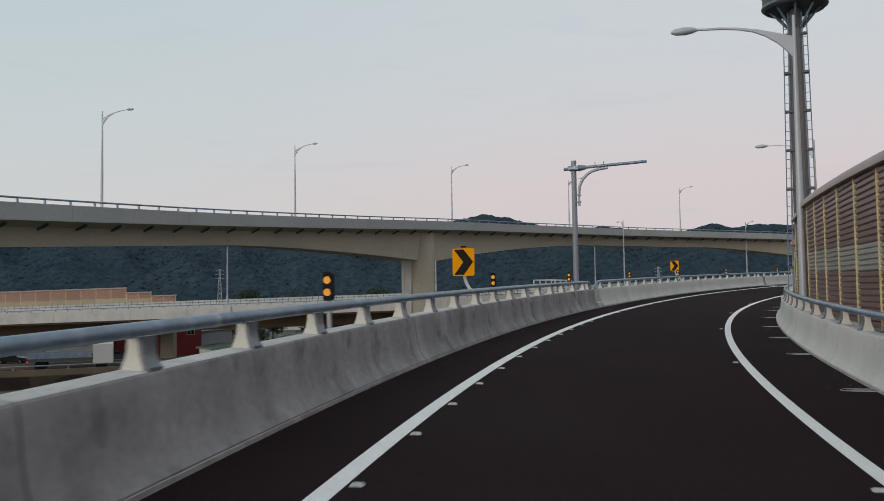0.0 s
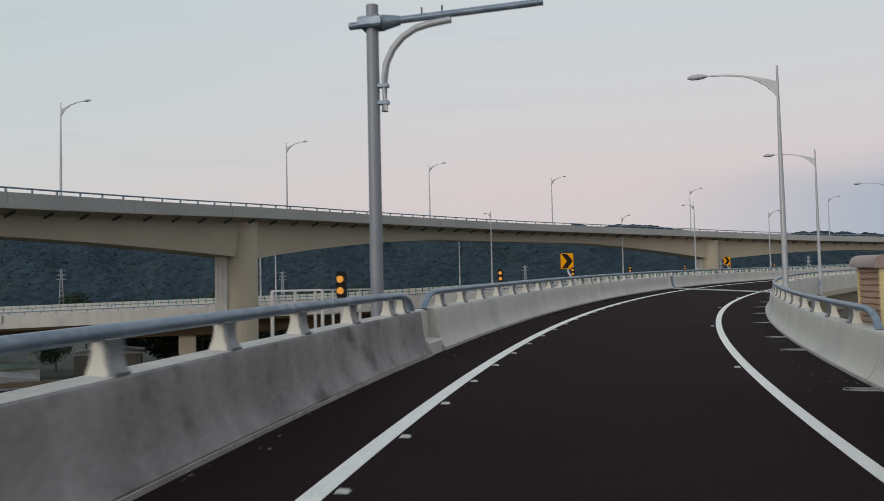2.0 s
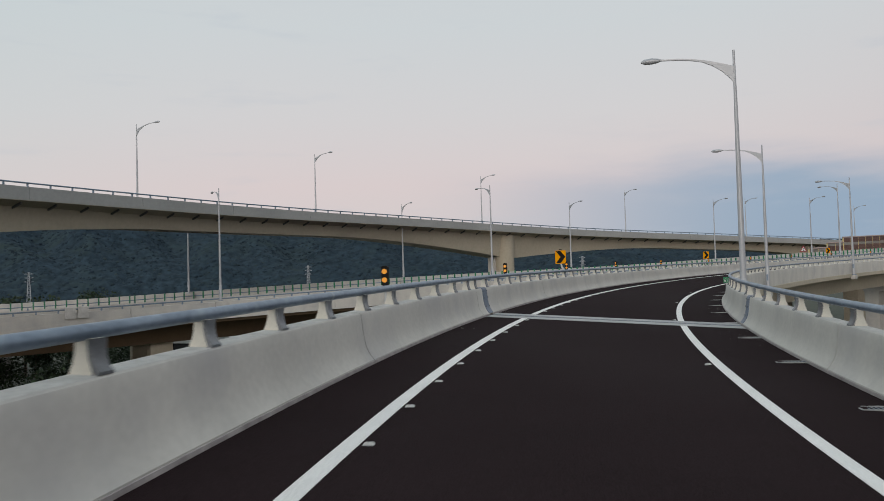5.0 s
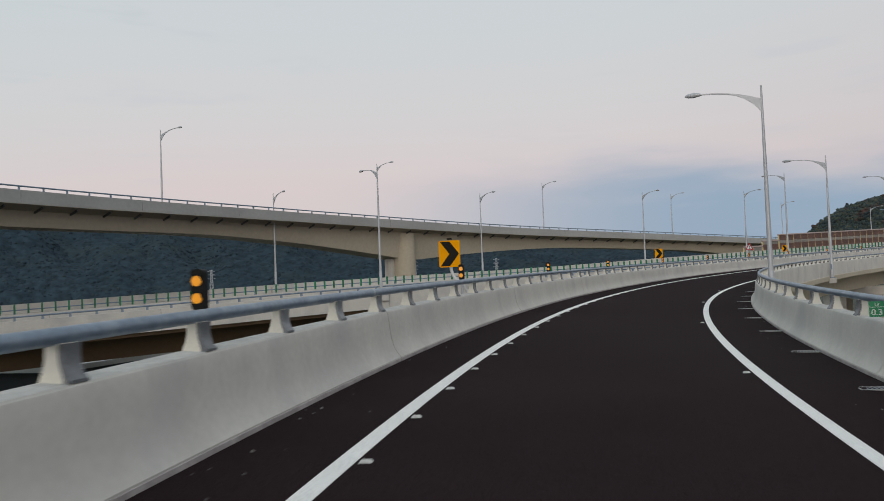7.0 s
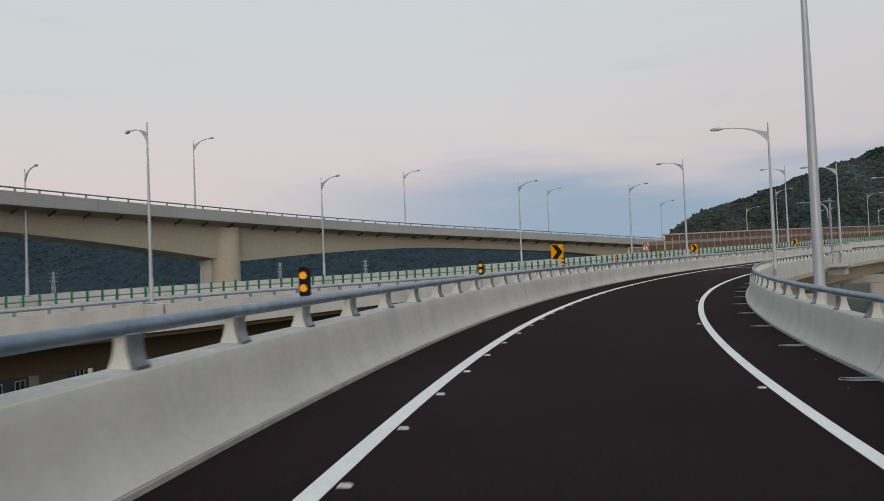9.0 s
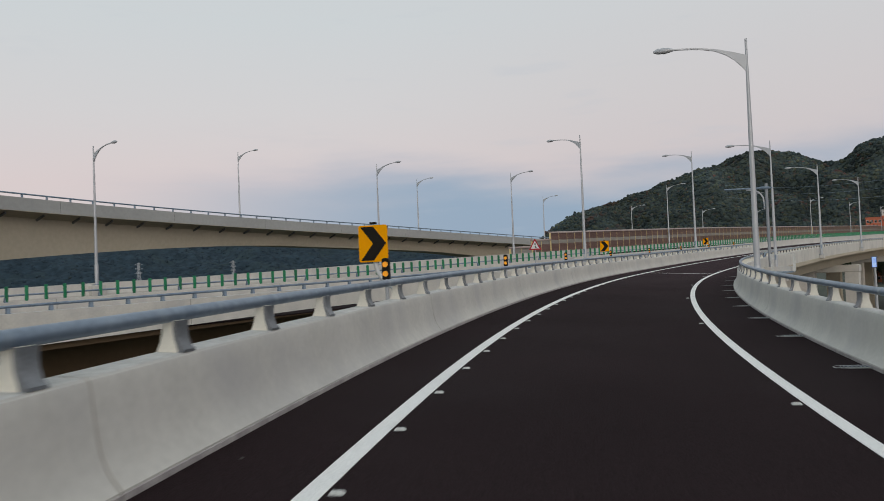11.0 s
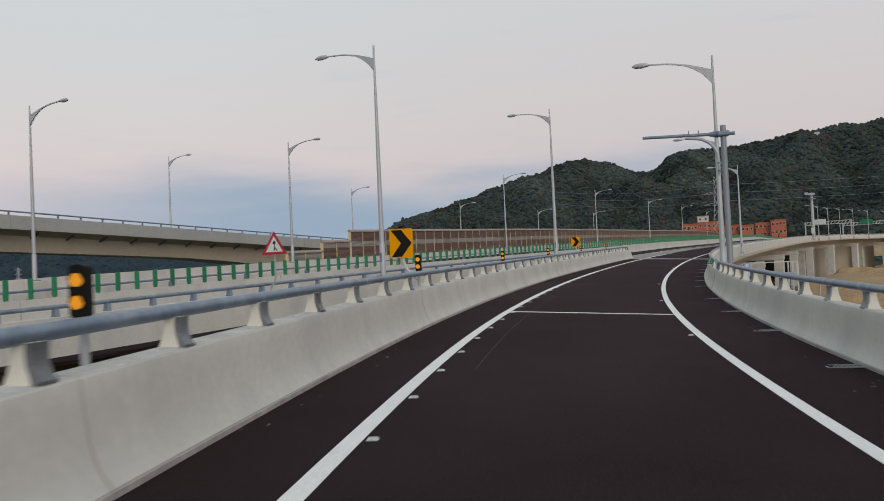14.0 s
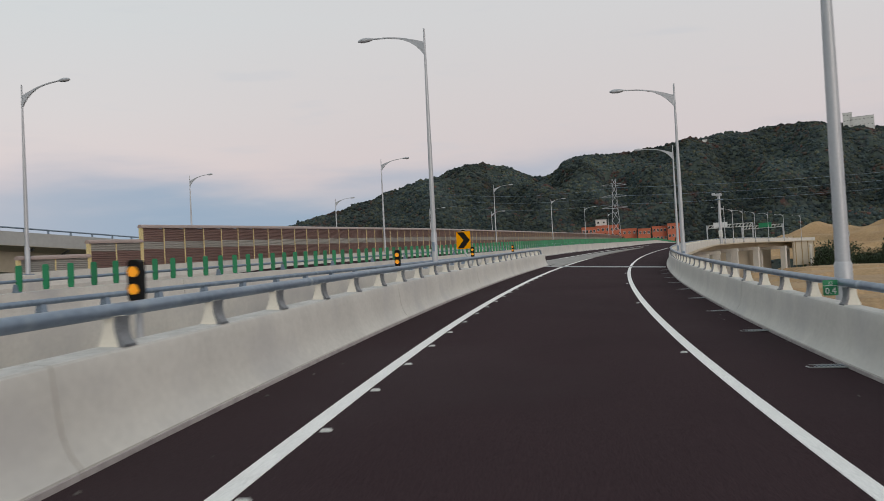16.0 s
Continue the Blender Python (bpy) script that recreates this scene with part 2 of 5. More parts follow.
PANEL_CREAM = material("cream_panel", (0.55, 0.47, 0.34), (0.46, 0.39, 0.28), 0.6, scale=1.2, bump=0.05, objvar=0.1)
PANEL_GREY = material("grey_panel", (0.33, 0.315, 0.285), (0.27, 0.255, 0.235), 0.4, scale=1.2, bump=0.05, objvar=0.1)
WALL_POST = material("cream_post", (0.70, 0.57, 0.29), (0.62, 0.50, 0.25), 0.6, bump=0.05)
WALL_CAP = material("wall_cap", (0.36, 0.275, 0.25), (0.30, 0.23, 0.21), 0.5, scale=1, bump=0.05)
# Hill foliage: green and rust, with some bluish haze painted in.
LEAF = material("foliage", (0.042, 0.057, 0.043), (0.014, 0.022, 0.025), 0.9, scale=0.075, fine=0.33, bump=0.6, spread=0.3, grain=0.4, third=((0.060, 0.026, 0.019), 0.035, 0.60, 0.74))
# Ridge foliage: the blue of distance haze is put into the leaf colour.
LEAF_HAZED = material("hazed_foliage", (0.033, 0.052, 0.068), (0.024, 0.041, 0.057), 0.95, scale=0.012, fine=0.09, bump=0.6, spread=0.4, grain=0.34, spec=0.1, third=((0.040, 0.060, 0.062), 0.02, 0.5, 0.8))
GROUND = material("ground", (0.07, 0.075, 0.055), (0.04, 0.05, 0.035), 0.95, scale=0.03, fine=0.7, bump=0.3)
EARTH = material("bare_earth", (0.43, 0.285, 0.15), (0.30, 0.195, 0.11), 0.95, scale=0.08, fine=1.5, bump=0.4)
RED_WALL = material("red_wall", (0.30, 0.05, 0.04), (0.24, 0.04, 0.035), 0.8, scale=0.3, bump=0.1)
BRICK_RED = material("orange_brick", (0.52, 0.15, 0.08), (0.42, 0.115, 0.065), 0.85, scale=0.2, bump=0.1)
GREEN_ROOF = material("green_roof", (0.20, 0.27, 0.23), (0.15, 0.21, 0.18), 0.6, scale=0.8, bump=0.05)
PLASTER = material("white_plaster", (0.60, 0.60, 0.58), (0.5, 0.5, 0.49), 0.8, scale=0.5, bump=0.05)
ROOF_GREY = material("metal_roof", (0.30, 0.31, 0.32), (0.24, 0.25, 0.26), 0.55, 0.3, scale=0.5, bump=0.05)
GLASS_DARK = material("dark_window", (0.02, 0.022, 0.025), None, 0.1, bump=0.0)

# ---- mesh helpers ----


class Form:
    """Collects vertices and faces of one mesh."""

    def __init__(self):
        self.v, self.f = [], []

    def add(self, verts, faces):
        k = len(self.v)
        self.v.extend(tuple(p) for p in verts)
        self.f.extend(tuple(i + k for i in q) for q in faces)
        return self

    def box(self, c, size, m=None, bevel=0.0):
        x, y, z = (a / 2 for a in size)
        if bevel:
            o = []
            for zz, e in ((-z, bevel), (-z + bevel, 0), (z - bevel, 0), (z, bevel)):
                a, b = x - e, y - e
                o += [(-a, -b, zz), (a, -b, zz), (a, b, zz), (-a, b, zz)]
            fs = [(3, 2, 1, 0), (12, 13, 14, 15)] + [(k * 4 + i, k * 4 + (i + 1) % 4, k * 4 + 4 + (i + 1) % 4, k * 4 + 4 + i) for k in range(3) for i in range(4)]
        else:
            o = [(sx * x, sy * y, sz * z) for sz in (-1, 1) for sx, sy in ((-1, -1), (1, -1), (1, 1), (-1, 1))]
            fs = [(3, 2, 1, 0), (4, 5, 6, 7), (0, 1, 5, 4), (1, 2, 6, 5), (2, 3, 7, 6), (3, 0, 4, 7)]
        o = [Vector(p) + Vector(c) for p in o]
        if m is not None:
            o = [m @ p for p in o]
        return self.add(o, fs)

    def tube(self, pts, radii, seg=10, caps=True):
        pts = [Vector(p) for p in pts]
        if not isinstance(radii, (list, tuple)):
            radii = [radii] * len(pts)
        rings = []
        for i, p in enumerate(pts):
            d = (pts[min(i + 1, len(pts) - 1)] - pts[max(i - 1, 0)]).normalized()
            a = d.cross(Vector((0, 0, 1)))
            if a.length < 1e-3:
                a = Vector((1, 0, 0))
            a.normalize()
            b = d.cross(a)
            rings += [p + radii[i] * (math.cos(u) * a + math.sin(u) * b) for u in (2 * math.pi * j / seg for j in range(seg))]
        fs = [(k * seg + j, k * seg + (j + 1) % seg, k * seg + seg + (j + 1) % seg, k * seg + seg + j) for k in range(len(pts) - 1) for j in range(seg)]
        if caps:
            fs += [tuple(range(seg))[::-1], tuple(range((len(pts) - 1) * seg, len(pts) * seg))]
        return self.add(rings, fs)

    def prism(self, outline, m, depth):
        """An outline in x and z, thickened along y from 0 to depth."""
        n = len(outline)
        o = [m @ Vector((x, yy, z)) for yy in (0, depth) for x, z in outline]
        fs = [tuple(range(n)), tuple(range(2 * n - 1, n - 1, -1))] + [((i + 1) % n, i, n + i, n + (i + 1) % n) for i in range(n)]
        return self.add(o, fs)

    def mesh(self, name, mat, smooth=None):
        me = bpy.data.meshes.new(name)
        me.from_pydata(self.v, [], self.f)
        bm = bmesh.new()
        bm.from_mesh(me)
        bmesh.ops.recalc_face_normals(bm, faces=bm.faces)
        bm.to_mesh(me)
        bm.free()
        me.materials.append(mat)
        if smooth:
            me.shade_smooth()
            me.set_sharp_from_angle(angle=radians(smooth))
        return me


def thing(name, form, mat, label="", category="", group="", kind="", m=None, smooth=None):
    ob = new(name, form.mesh(name, mat, smooth) if form else None)
    if m is not None:
        ob.matrix_world = m
    return tagged(ob, label, category, group, kind)


def part(name, form, mat, parent, label="", smooth=None, m=None):
    me = form if isinstance(form, bpy.types.Mesh) else form.mesh(name, mat, smooth)
    ob = new(name, me)
    ob.parent = parent
    if m is not None:
        ob.matrix_local = m
    if label:
        ob["label"] = label
    return ob


class Way:
    """A road's reference line: plan by curvature, height by knots, crossfall towards the right."""

    def __init__(self, x, y, heading, knots, bends, zs, bank=0.0):
        self.s = np.arange(knots[0], knots[-1], 0.5)
        k = np.interp(self.s, knots, bends)
        i0 = int(np.searchsorted(self.s, 0))
        h = np.cumsum(k) * 0.5
        self.h = h - h[i0] + radians(heading)
        xs, ys = np.cumsum(-np.sin(self.h)) * 0.5, np.cumsum(np.cos(self.h)) * 0.5
        self.x, self.y = xs - xs[i0] + x, ys - ys[i0] + y
        zk, zv = zip(*zs)
        z = np.interp(self.s, zk, zv)
        w = 31
        self.z = np.convolve(np.pad(z, w // 2, "edge"), np.ones(w) / w, "valid")
        self.bank = bank

    def at(self, s, l=0.0, up=0.0):
        x, y, z, h = (float(np.interp(s, self.s, a)) for a in (self.x, self.y, self.z, self.h))
        return Vector((x + l * math.cos(h), y + l * math.sin(h), z - self.bank * l + up))

    def turn(self, s):
        return math.degrees(float(np.interp(s, self.s, self.h)))

    def spot(self, s, l=0.0, up=0.0):
        p = self.at(s, l, up)
        return pose(p.x, p.y, p.z, 0, 0, self.turn(s))

    def sweep(self, s0, s1, profile, step=2.0, form=None, close=True, caps=True):
        """profile: points (l, up), or a function of s that returns them."""
        form = form or Form()
        n = max(2, int(round((s1 - s0) / step)) + 1)
        rows = [[self.at(s, l, u) for l, u in (profile(s) if callable(profile) else profile)] for s in np.linspace(s0, s1, n)]
        k = len(rows[0])
        fs = [(i * k + j, i * k + (j + 1) % k, i * k + k + (j + 1) % k, i * k + k + j) for i in range(n - 1) for j in range(k if close else k - 1)]
        if close and caps:
            fs += [tuple(range(k))[::-1], tuple(range((n - 1) * k, n * k))]
        return form.add([p for r in rows for p in r], fs)


# ---- the three roads ----
RAMP = Way(0.73, 3.01, -9.031, (-60, -10, 15, 40, 65, 90, 115, 135, 150, 165, 180, 200, 230, 300, 360, 520),
           (-0.0095, -0.01239, -0.00843, -0.00825, -0.00731, -0.00868, -0.00566, -0.00659, -0.00477, -0.00241, -0.0024, -0.0017, -0.00072, -0.0006, -0.0030, -0.0030),
           [(-60, -1.194), (0, 0.051), (30, 0.656), (60, 1.344), (90, 1.891), (120, 2.538), (145, 3.136), (165, 3.748), (185, 4.384), (210, 5.167), (330, 8.7), (386, 10.0), (520, 11.4)], 0.0538)
FLY = Way(-22.03, 57.78, -20.93, (-110, -60, 0, 60, 100, 140, 170, 200, 215, 420), (-0.0065, -0.0065, -0.00682, -0.00715, -0.00677, -0.00539, -0.00357, -0.0028, 0.0, 0.0),
          [(-110, 0.6), (-60, 3.3), (-8, 6.1), (14, 7.25), (40, 8.5), (63, 9.05), (94, 9.4), (107, 9.42), (122, 9.27), (140, 8.95), (170, 8.5), (190, 8.0), (225, 6.9), (260, 6.6), (420, 12.0)], 0.04)
MAIN = Way(49.88, 111.2, -86.26, (-260, 0, 60, 75, 130, 200, 480), (0.0, 0.0, 0.0, 0.0011, 0.0, 0.0, 0.0),
           [(-260, -4.6), (-105, -1.2), (-40, 0.1), (0, 1.72), (18, 2.2), (33, 2.6), (45, 3.1), (55, 3.5), (86, 4.55), (130, 6.0), (280, 10.2), (480, 13.5)], 0.04)


def right_foot(s):
    """Lateral place of the right barrier's foot."""
    return float(np.interp(s, (0, 100, 125, 152, 172, 200, 260, 380), (3.02, 3.02, 3.10, 3.20, 3.42, 3.8, 4.9, 6.6)))


LEFT_FOOT = 2.68

# ---- ground ----
ground = Form()
ground.add([(sx * 4500 + 100, sy * 4500 + 100, -8.0) for sx, sy in [(-1, -1), (1, -1), (1, 1), (-1, 1)]], [(0, 1, 2, 3)])
thing("ground", ground, GROUND, kind="structure")

# ---- hills ----


def hills(name, cx, cy, az0, az1, r0, r1, mat, label, na, nr, crown, rough, crest):
    """A wooded hillside across a fan of bearings: rounded summits covered in tree crowns.
    crest: its distance, and bearings and heights along it."""
    f = Form()
    for j in range(nr + 1):
        r = r0 + (r1 - r0) * j / nr
        for i in range(na + 1):
            a = az0 + (az1 - az0) * i / na
            x, y = cx - math.sin(radians(a)) * r, cy + math.cos(radians(a)) * r
            far = crest[0]
            h = float(np.interp(-a, crest[1], crest[2]))
            fold = 1 + 0.13 * math.sin(0.75 * a + r / 90) + 0.09 * math.sin(1.7 * a - r / 60)
            u = (r - r0) / (far - r0)
            z = h * (u ** 0.8 * (1 + (fold - 1) * 4 * u * (1 - u)) if u < 1 else math.exp(-((r - far) / (0.2 * far)) ** 2))
            e = min(1.0, z / 14)
            z *= 1 + rough * noise.fractal(Vector((x / 150, y / 150, 3.3)), 0.9, 2.1, 4)
            cells = noise.voronoi(Vector((x / crown, y / crown, 0.7)))[0]
            z += e * crown * 0.35 * (0.6 - cells[0] ** 2) + e * 1.5 * noise.noise(Vector((x / 3.1, y / 3.1, 5))) + e * 4.5 * noise.noise(Vector((x / 24, y / 24, 9)))
            f.v.append((x, y, z - 8.6))
    w = na + 1
    f.f = [(j * w + i, j * w + i + 1, j * w + w + i + 1, j * w + w + i) for j in range(nr) for i in range(na)]
    return thing(name, f, mat, label, "hill", kind="structure", smooth=180)


RIDGE_BEARINGS = (-40, -28, -23, -15, -5, 0, 2.7, 5, 7.2, 9, 11.4, 14, 16.4, 18.1, 19.5, 21, 23, 26, 30, 33, 35, 40, 45, 50, 53, 60)
RIDGE_SLOPES = (4.6, 4.6, 4.6, 4.7, 5.0, 5.3, 5.7, 5.3, 4.8, 4.6, 4.75, 4.4, 4.3, 4.85, 4.45, 4.62, 4.4, 3.9, 3.5, 3.55, 3.4, 2.9, 2.7, 2.5, 2.4, 2.0)
RIDGE = (1500, RIDGE_BEARINGS, [1500 * math.tan(radians(e)) - 4 for e in RIDGE_SLOPES])
hills("hill", 0, 0, 40, -60, 1190, 1640, LEAF_HAZED, "wooded mountain ridge beyond the valley, coloured bluish for haze", 1100, 170, 11.0, 0.03, RIDGE)
CREST_BEARINGS = (47, 52.2, 53.3, 54.6, 56, 57.4, 59.6, 61.2, 63.2, 64.6, 66.5, 68.9, 70.8, 72.35, 73.7, 74.8, 76.2, 79.2, 82, 84.7, 87.6, 90.2, 92.5, 94.6, 100, 112, 122)
CREST_HEIGHTS = (28, 44, 69, 94, 112, 118, 131, 143, 157, 167, 178, 189, 182, 168, 169, 186, 196, 197, 204, 208, 212, 212, 206, 195, 185, 145, 105)
CREST = (1310, CREST_BEARINGS, [h - 6 for h in CREST_HEIGHTS])
hills("hill", 92, 102, -47, -122, 920, 1480, LEAF, "wooded hill with mixed green and rusty trees beyond the road", 900, 150, 9.0, 0.04, CREST)

# ---- tree crowns on the slopes ----


def crown_material(name, colours, contrast=0.45, rust=None):
    """Each crown takes its own tint from a row of leaf colours with distance haze mixed in."""
    m = bpy.data.materials.new(name)
    m.use_nodes = True
    n, l = m.node_tree.nodes, m.node_tree.links
    p = n["Principled BSDF"]
    p.inputs["Roughness"].default_value, p.inputs["Specular IOR Level"].default_value = 0.95, 0.1
    ramp = n.new("ShaderNodeValToRGB")
    ramp.color_ramp.interpolation = "CONSTANT"
    while len(ramp.color_ramp.elements) < len(colours):
        ramp.color_ramp.elements.new(0.5)
    for el, (pos, col) in zip(ramp.color_ramp.elements, colours):
        el.position, el.color = pos, (*col, 1)
    l.new(n.new("ShaderNodeNewGeometry").outputs["Random Per Island"], ramp.inputs[0])
    co = n.new("ShaderNodeTexCoord")
    tex = n.new("ShaderNodeTexNoise")
    tex.inputs["Scale"].default_value, tex.inputs["Detail"].default_value = 0.6, 4
    l.new(co.outputs["Object"], tex.inputs["Vector"])
    r = n.new("ShaderNodeMapRange")
    r.inputs["From Min"].default_value, r.inputs["From Max"].default_value = 0.3, 0.7
    r.inputs["To Min"].default_value, r.inputs["To Max"].default_value = 1 - 0.7 * contrast, 1 + 0.7 * contrast
    l.new(tex.outputs["Fac"], r.inputs["Value"])
    stand = n.new("ShaderNodeTexNoise")
    stand.inputs["Scale"].default_value, stand.inputs["Detail"].default_value = 0.011, 5
    l.new(co.outputs["Object"], stand.inputs["Vector"])
    r2 = n.new("ShaderNodeMapRange")
    r2.inputs["From Min"].default_value, r2.inputs["From Max"].default_value = 0.35, 0.68
    r2.inputs["To Min"].default_value, r2.inputs["To Max"].default_value = 1 - 1.35 * contrast, 1 + 1.6 * contrast
    l.new(stand.outputs["Fac"], r2.inputs["Value"])
    both = n.new("ShaderNodeMath")
    both.operation = "MULTIPLY"
    l.new(r.outputs[0], both.inputs[0])
    l.new(r2.outputs[0], both.inputs[1])
    hv = n.new("ShaderNodeHueSaturation")
    l.new(both.outputs[0], hv.inputs["Value"])
    l.new(ramp.outputs[0], hv.inputs["Color"])
    last = hv.outputs[0]
    if rust:
        grove = n.new("ShaderNodeTexNoise")
        grove.inputs["Scale"].default_value, grove.inputs["Detail"].default_value = 0.024, 3
        l.new(co.outputs["Object"], grove.inputs["Vector"])
        r3 = n.new("ShaderNodeMapRange")
        r3.inputs["From Min"].default_value, r3.inputs["From Max"].default_value = 0.62, 0.72
        r3.inputs["To Max"].default_value = 0.8
        l.new(grove.outputs["Fac"], r3.inputs["Value"])
        mx = n.new("ShaderNodeMix")
        mx.data_type = "RGBA"
        mx.inputs["B"].default_value = (*rust, 1)
        l.new(r3.outputs[0], mx.inputs["Factor"])
        l.new(last, mx.inputs["A"])
        last = mx.outputs["Result"]
    l.new(last, p.inputs["Base Color"])
    bp = n.new("ShaderNodeBump")
    bp.inputs["Strength"].default_value, bp.inputs["Distance"].default_value = 2 * contrast, 1.2
    l.new(tex.outputs["Fac"], bp.inputs["Height"])
    l.new(bp.outputs[0], p.inputs["Normal"])
    return m


def crowns(hill, count, size, fine, mat, label, keep, seed, sink=0.12):
    rng = np.random.default_rng(seed)
    bm = bmesh.new()
    bmesh.ops.create_icosphere(bm, subdivisions=fine, radius=1.0)
    base = np.array([v.co[:] for v in bm.verts])
    tri = np.array([[v.index for v in f.verts] for f in bm.faces])
    bm.free()
    kinds = []
    for k in range(7):
        w = np.array([1 + 0.30 * noise.noise(Vector(p) * 1.7 + Vector((k * 5, 0, 0))) + 0.14 * noise.noise(Vector(p) * 4 + Vector((0, k * 5, 0))) for p in base])
        kinds.append(base * w[:, None] * (1, 1, 0.85))
    co = np.empty(len(hill.data.vertices) * 3)
    hill.data.vertices.foreach_get("co", co)
    co = co.reshape(-1, 3)
    co = co[(co[:, 2] > -3) & keep(co)]
    pick = co[rng.integers(0, len(co), count)] + rng.uniform(-1.5, 1.5, (count, 3)) * (1, 1, 0.9) - (0, 0, sink * size)
    vs, fs = [], []
    for i, c in enumerate(pick):
        a, r = rng.uniform(0, 6.28), size * 0.5 + 1.0 * rng.random() ** 1.6
        q = kinds[i % 7]
        x, y = q[:, 0] * math.cos(a) - q[:, 1] * math.sin(a), q[:, 0] * math.sin(a) + q[:, 1] * math.cos(a)
        vs.append(np.stack([x, y, q[:, 2] * rng.uniform(0.8, 1.25)], 1) * r + c)
        fs.append(tri + i * len(base))
    me = bpy.data.meshes.new("tree_crowns")
    me.from_pydata(np.concatenate(vs).tolist(), [], np.concatenate(fs).tolist())
    me.materials.append(mat)
    me.shade_smooth()
    return tagged(new("tree_crowns", me), label, "trees", kind="stuff")


# Green and rusty crowns, lifted and blued to carry the hill's haze.
HAZED_WOOD_COLOURS = [(0.0, (0.035, 0.048, 0.051)), (0.22, (0.049, 0.062, 0.055)), (0.42, (0.038, 0.054, 0.058)), (0.58, (0.060, 0.072, 0.055)), (0.74, (0.050, 0.067, 0.066)), (0.88, (0.075, 0.080, 0.057)), (0.96, (0.076, 0.062, 0.053)), (0.99, (0.094, 0.056, 0.049))]
hill_far, hill_near = [o for o in scene.objects if o.name.startswith("hill")]
crowns(hill_near, 34000, 4.6, 1, crown_material("crowns", HAZED_WOOD_COLOURS, 0.36, (0.098, 0.048, 0.042)), "mixed green and rusty tree crowns covering the hill, blued for haze", lambda c: ((c[:, 0] - 92) ** 2 + (c[:, 1] - 102) ** 2 < 1350 ** 2) & (c[:, 1] > -60), 6)

# Crown tints of the ridge, shifted to blue in place of air haze.
HAZED_RIDGE_COLOURS = [(0.0, (0.024, 0.038, 0.054)), (0.25, (0.026, 0.042, 0.057)), (0.5, (0.029, 0.045, 0.059)), (0.75, (0.031, 0.048, 0.060)), (0.95, (0.037, 0.053, 0.060))]
crowns(hill_far, 42000, 4.2, 1, crown_material("hazed_crowns", HAZED_RIDGE_COLOURS, 0.16), "tree crowns covering the far ridge, blued to stand for haze", lambda c: c[:, 0] ** 2 + c[:, 1] ** 2 < 1500 ** 2, 11, 0.6)

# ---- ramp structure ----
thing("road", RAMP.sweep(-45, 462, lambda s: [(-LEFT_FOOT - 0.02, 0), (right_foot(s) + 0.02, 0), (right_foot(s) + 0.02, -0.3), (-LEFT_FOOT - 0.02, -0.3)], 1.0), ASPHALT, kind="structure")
thing("ramp_deck", RAMP.sweep(-45, 462, lambda s: [(-3.2, -0.31), (right_foot(s) + 0.52, -0.31), (right_foot(s) + 0.52, -0.6), (1.8, -0.9), (1.5, -2.2), (-1.5, -2.2), (-1.8, -0.9), (-3.2, -0.6)], 2.0), CONCRETE_TAN, kind="structure")


def flat_line(s0, s1, l0, l1, name="road_line", way=RAMP, up=0.005, step=0.75):
    return thing(name, way.sweep(s0, s1, [(l0, up), (l1, up), (l1, 0.0005), (l0, 0.0005)], step), WHITE_LINE, kind="structure")


flat_line(-45, 205, -1.819, -1.681)
flat_line(-45, 460, 1.686, 1.824)
for s in (139.4,):
    flat_line(s - 0.07, s + 0.07, -1.67, 1.67, step=0.14)

NJ = [(0.0, -0.02), (0.0, 0.055), (0.012, 0.066), (0.055, 0.12), (0.088, 0.18), (0.112, 0.25), (0.128, 0.33), (0.14, 0.42), (0.152, 0.53), (0.162, 0.61), (0.17, 0.632), (0.19, 0.645), (0.39, 0.645), (0.41, 0.635), (0.42, 0.61), (0.42, -0.62), (0.0, -0.62)]
FOOT = [(-0.006, -0.01), (-0.006, 0.036), (-0.001, 0.04), (0.01, 0.04), (0.01, -0.01)]

# Thin strip over the barrier top; skylight is put into its colour.
TOP = [(0.186, 0.644), (0.2, 0.648), (0.38, 0.648), (0.394, 0.644)]


def barrier(s0, s1, side, mat, label):
    edge = lambda s: LEFT_FOOT if side < 0 else right_foot(s)
    ob = thing("concrete_barrier", RAMP.sweep(s0 + 0.012, s1 - 0.012, lambda s: [(side * (edge(s) + l), u) for l, u in NJ], 1.0), mat, label, "barrier", "ramp barriers", smooth=35)
    part("foot_strip", RAMP.sweep(s0 + 0.012, s1 - 0.012, lambda s: [(side * (edge(s) + l), u) for l, u in FOOT], 1.0), KERB, ob, "rough mortar strip along the foot", 35)
    part("top_finish", RAMP.sweep(s0 + 0.012, s1 - 0.012, lambda s: [(side * (edge(s) + l), u) for l, u in TOP], 1.0), PALE_TOP, ob, "top strip coloured paler to stand for skylight")
    return ob


OLD = "grey water-stained concrete crash barrier along the ramp"
PALE = "pale smooth concrete crash barrier along the ramp"
L_CUTS = [-45, -36, -27, -18, -9, 0.4, 8, 16, 25.72, 26.5, 36.6, 41.2, 50, 58.55, 59.3]
for a, b in zip(L_CUTS, L_CUTS[1:]):
    if a != 25.72:
        barrier(a, b, -1, CONCRETE_OLD if b < 28 else CONCRETE, OLD if b < 28 else PALE)
NICHE = [(0.05, -0.02), (0.05, 0.17), (0.07, 0.19), (0.26, 0.20), (0.27, 0.62), (0.29, 0.64), (0.40, 0.64), (0.42, 0.62), (0.42, -0.62), (0.05, -0.62)]
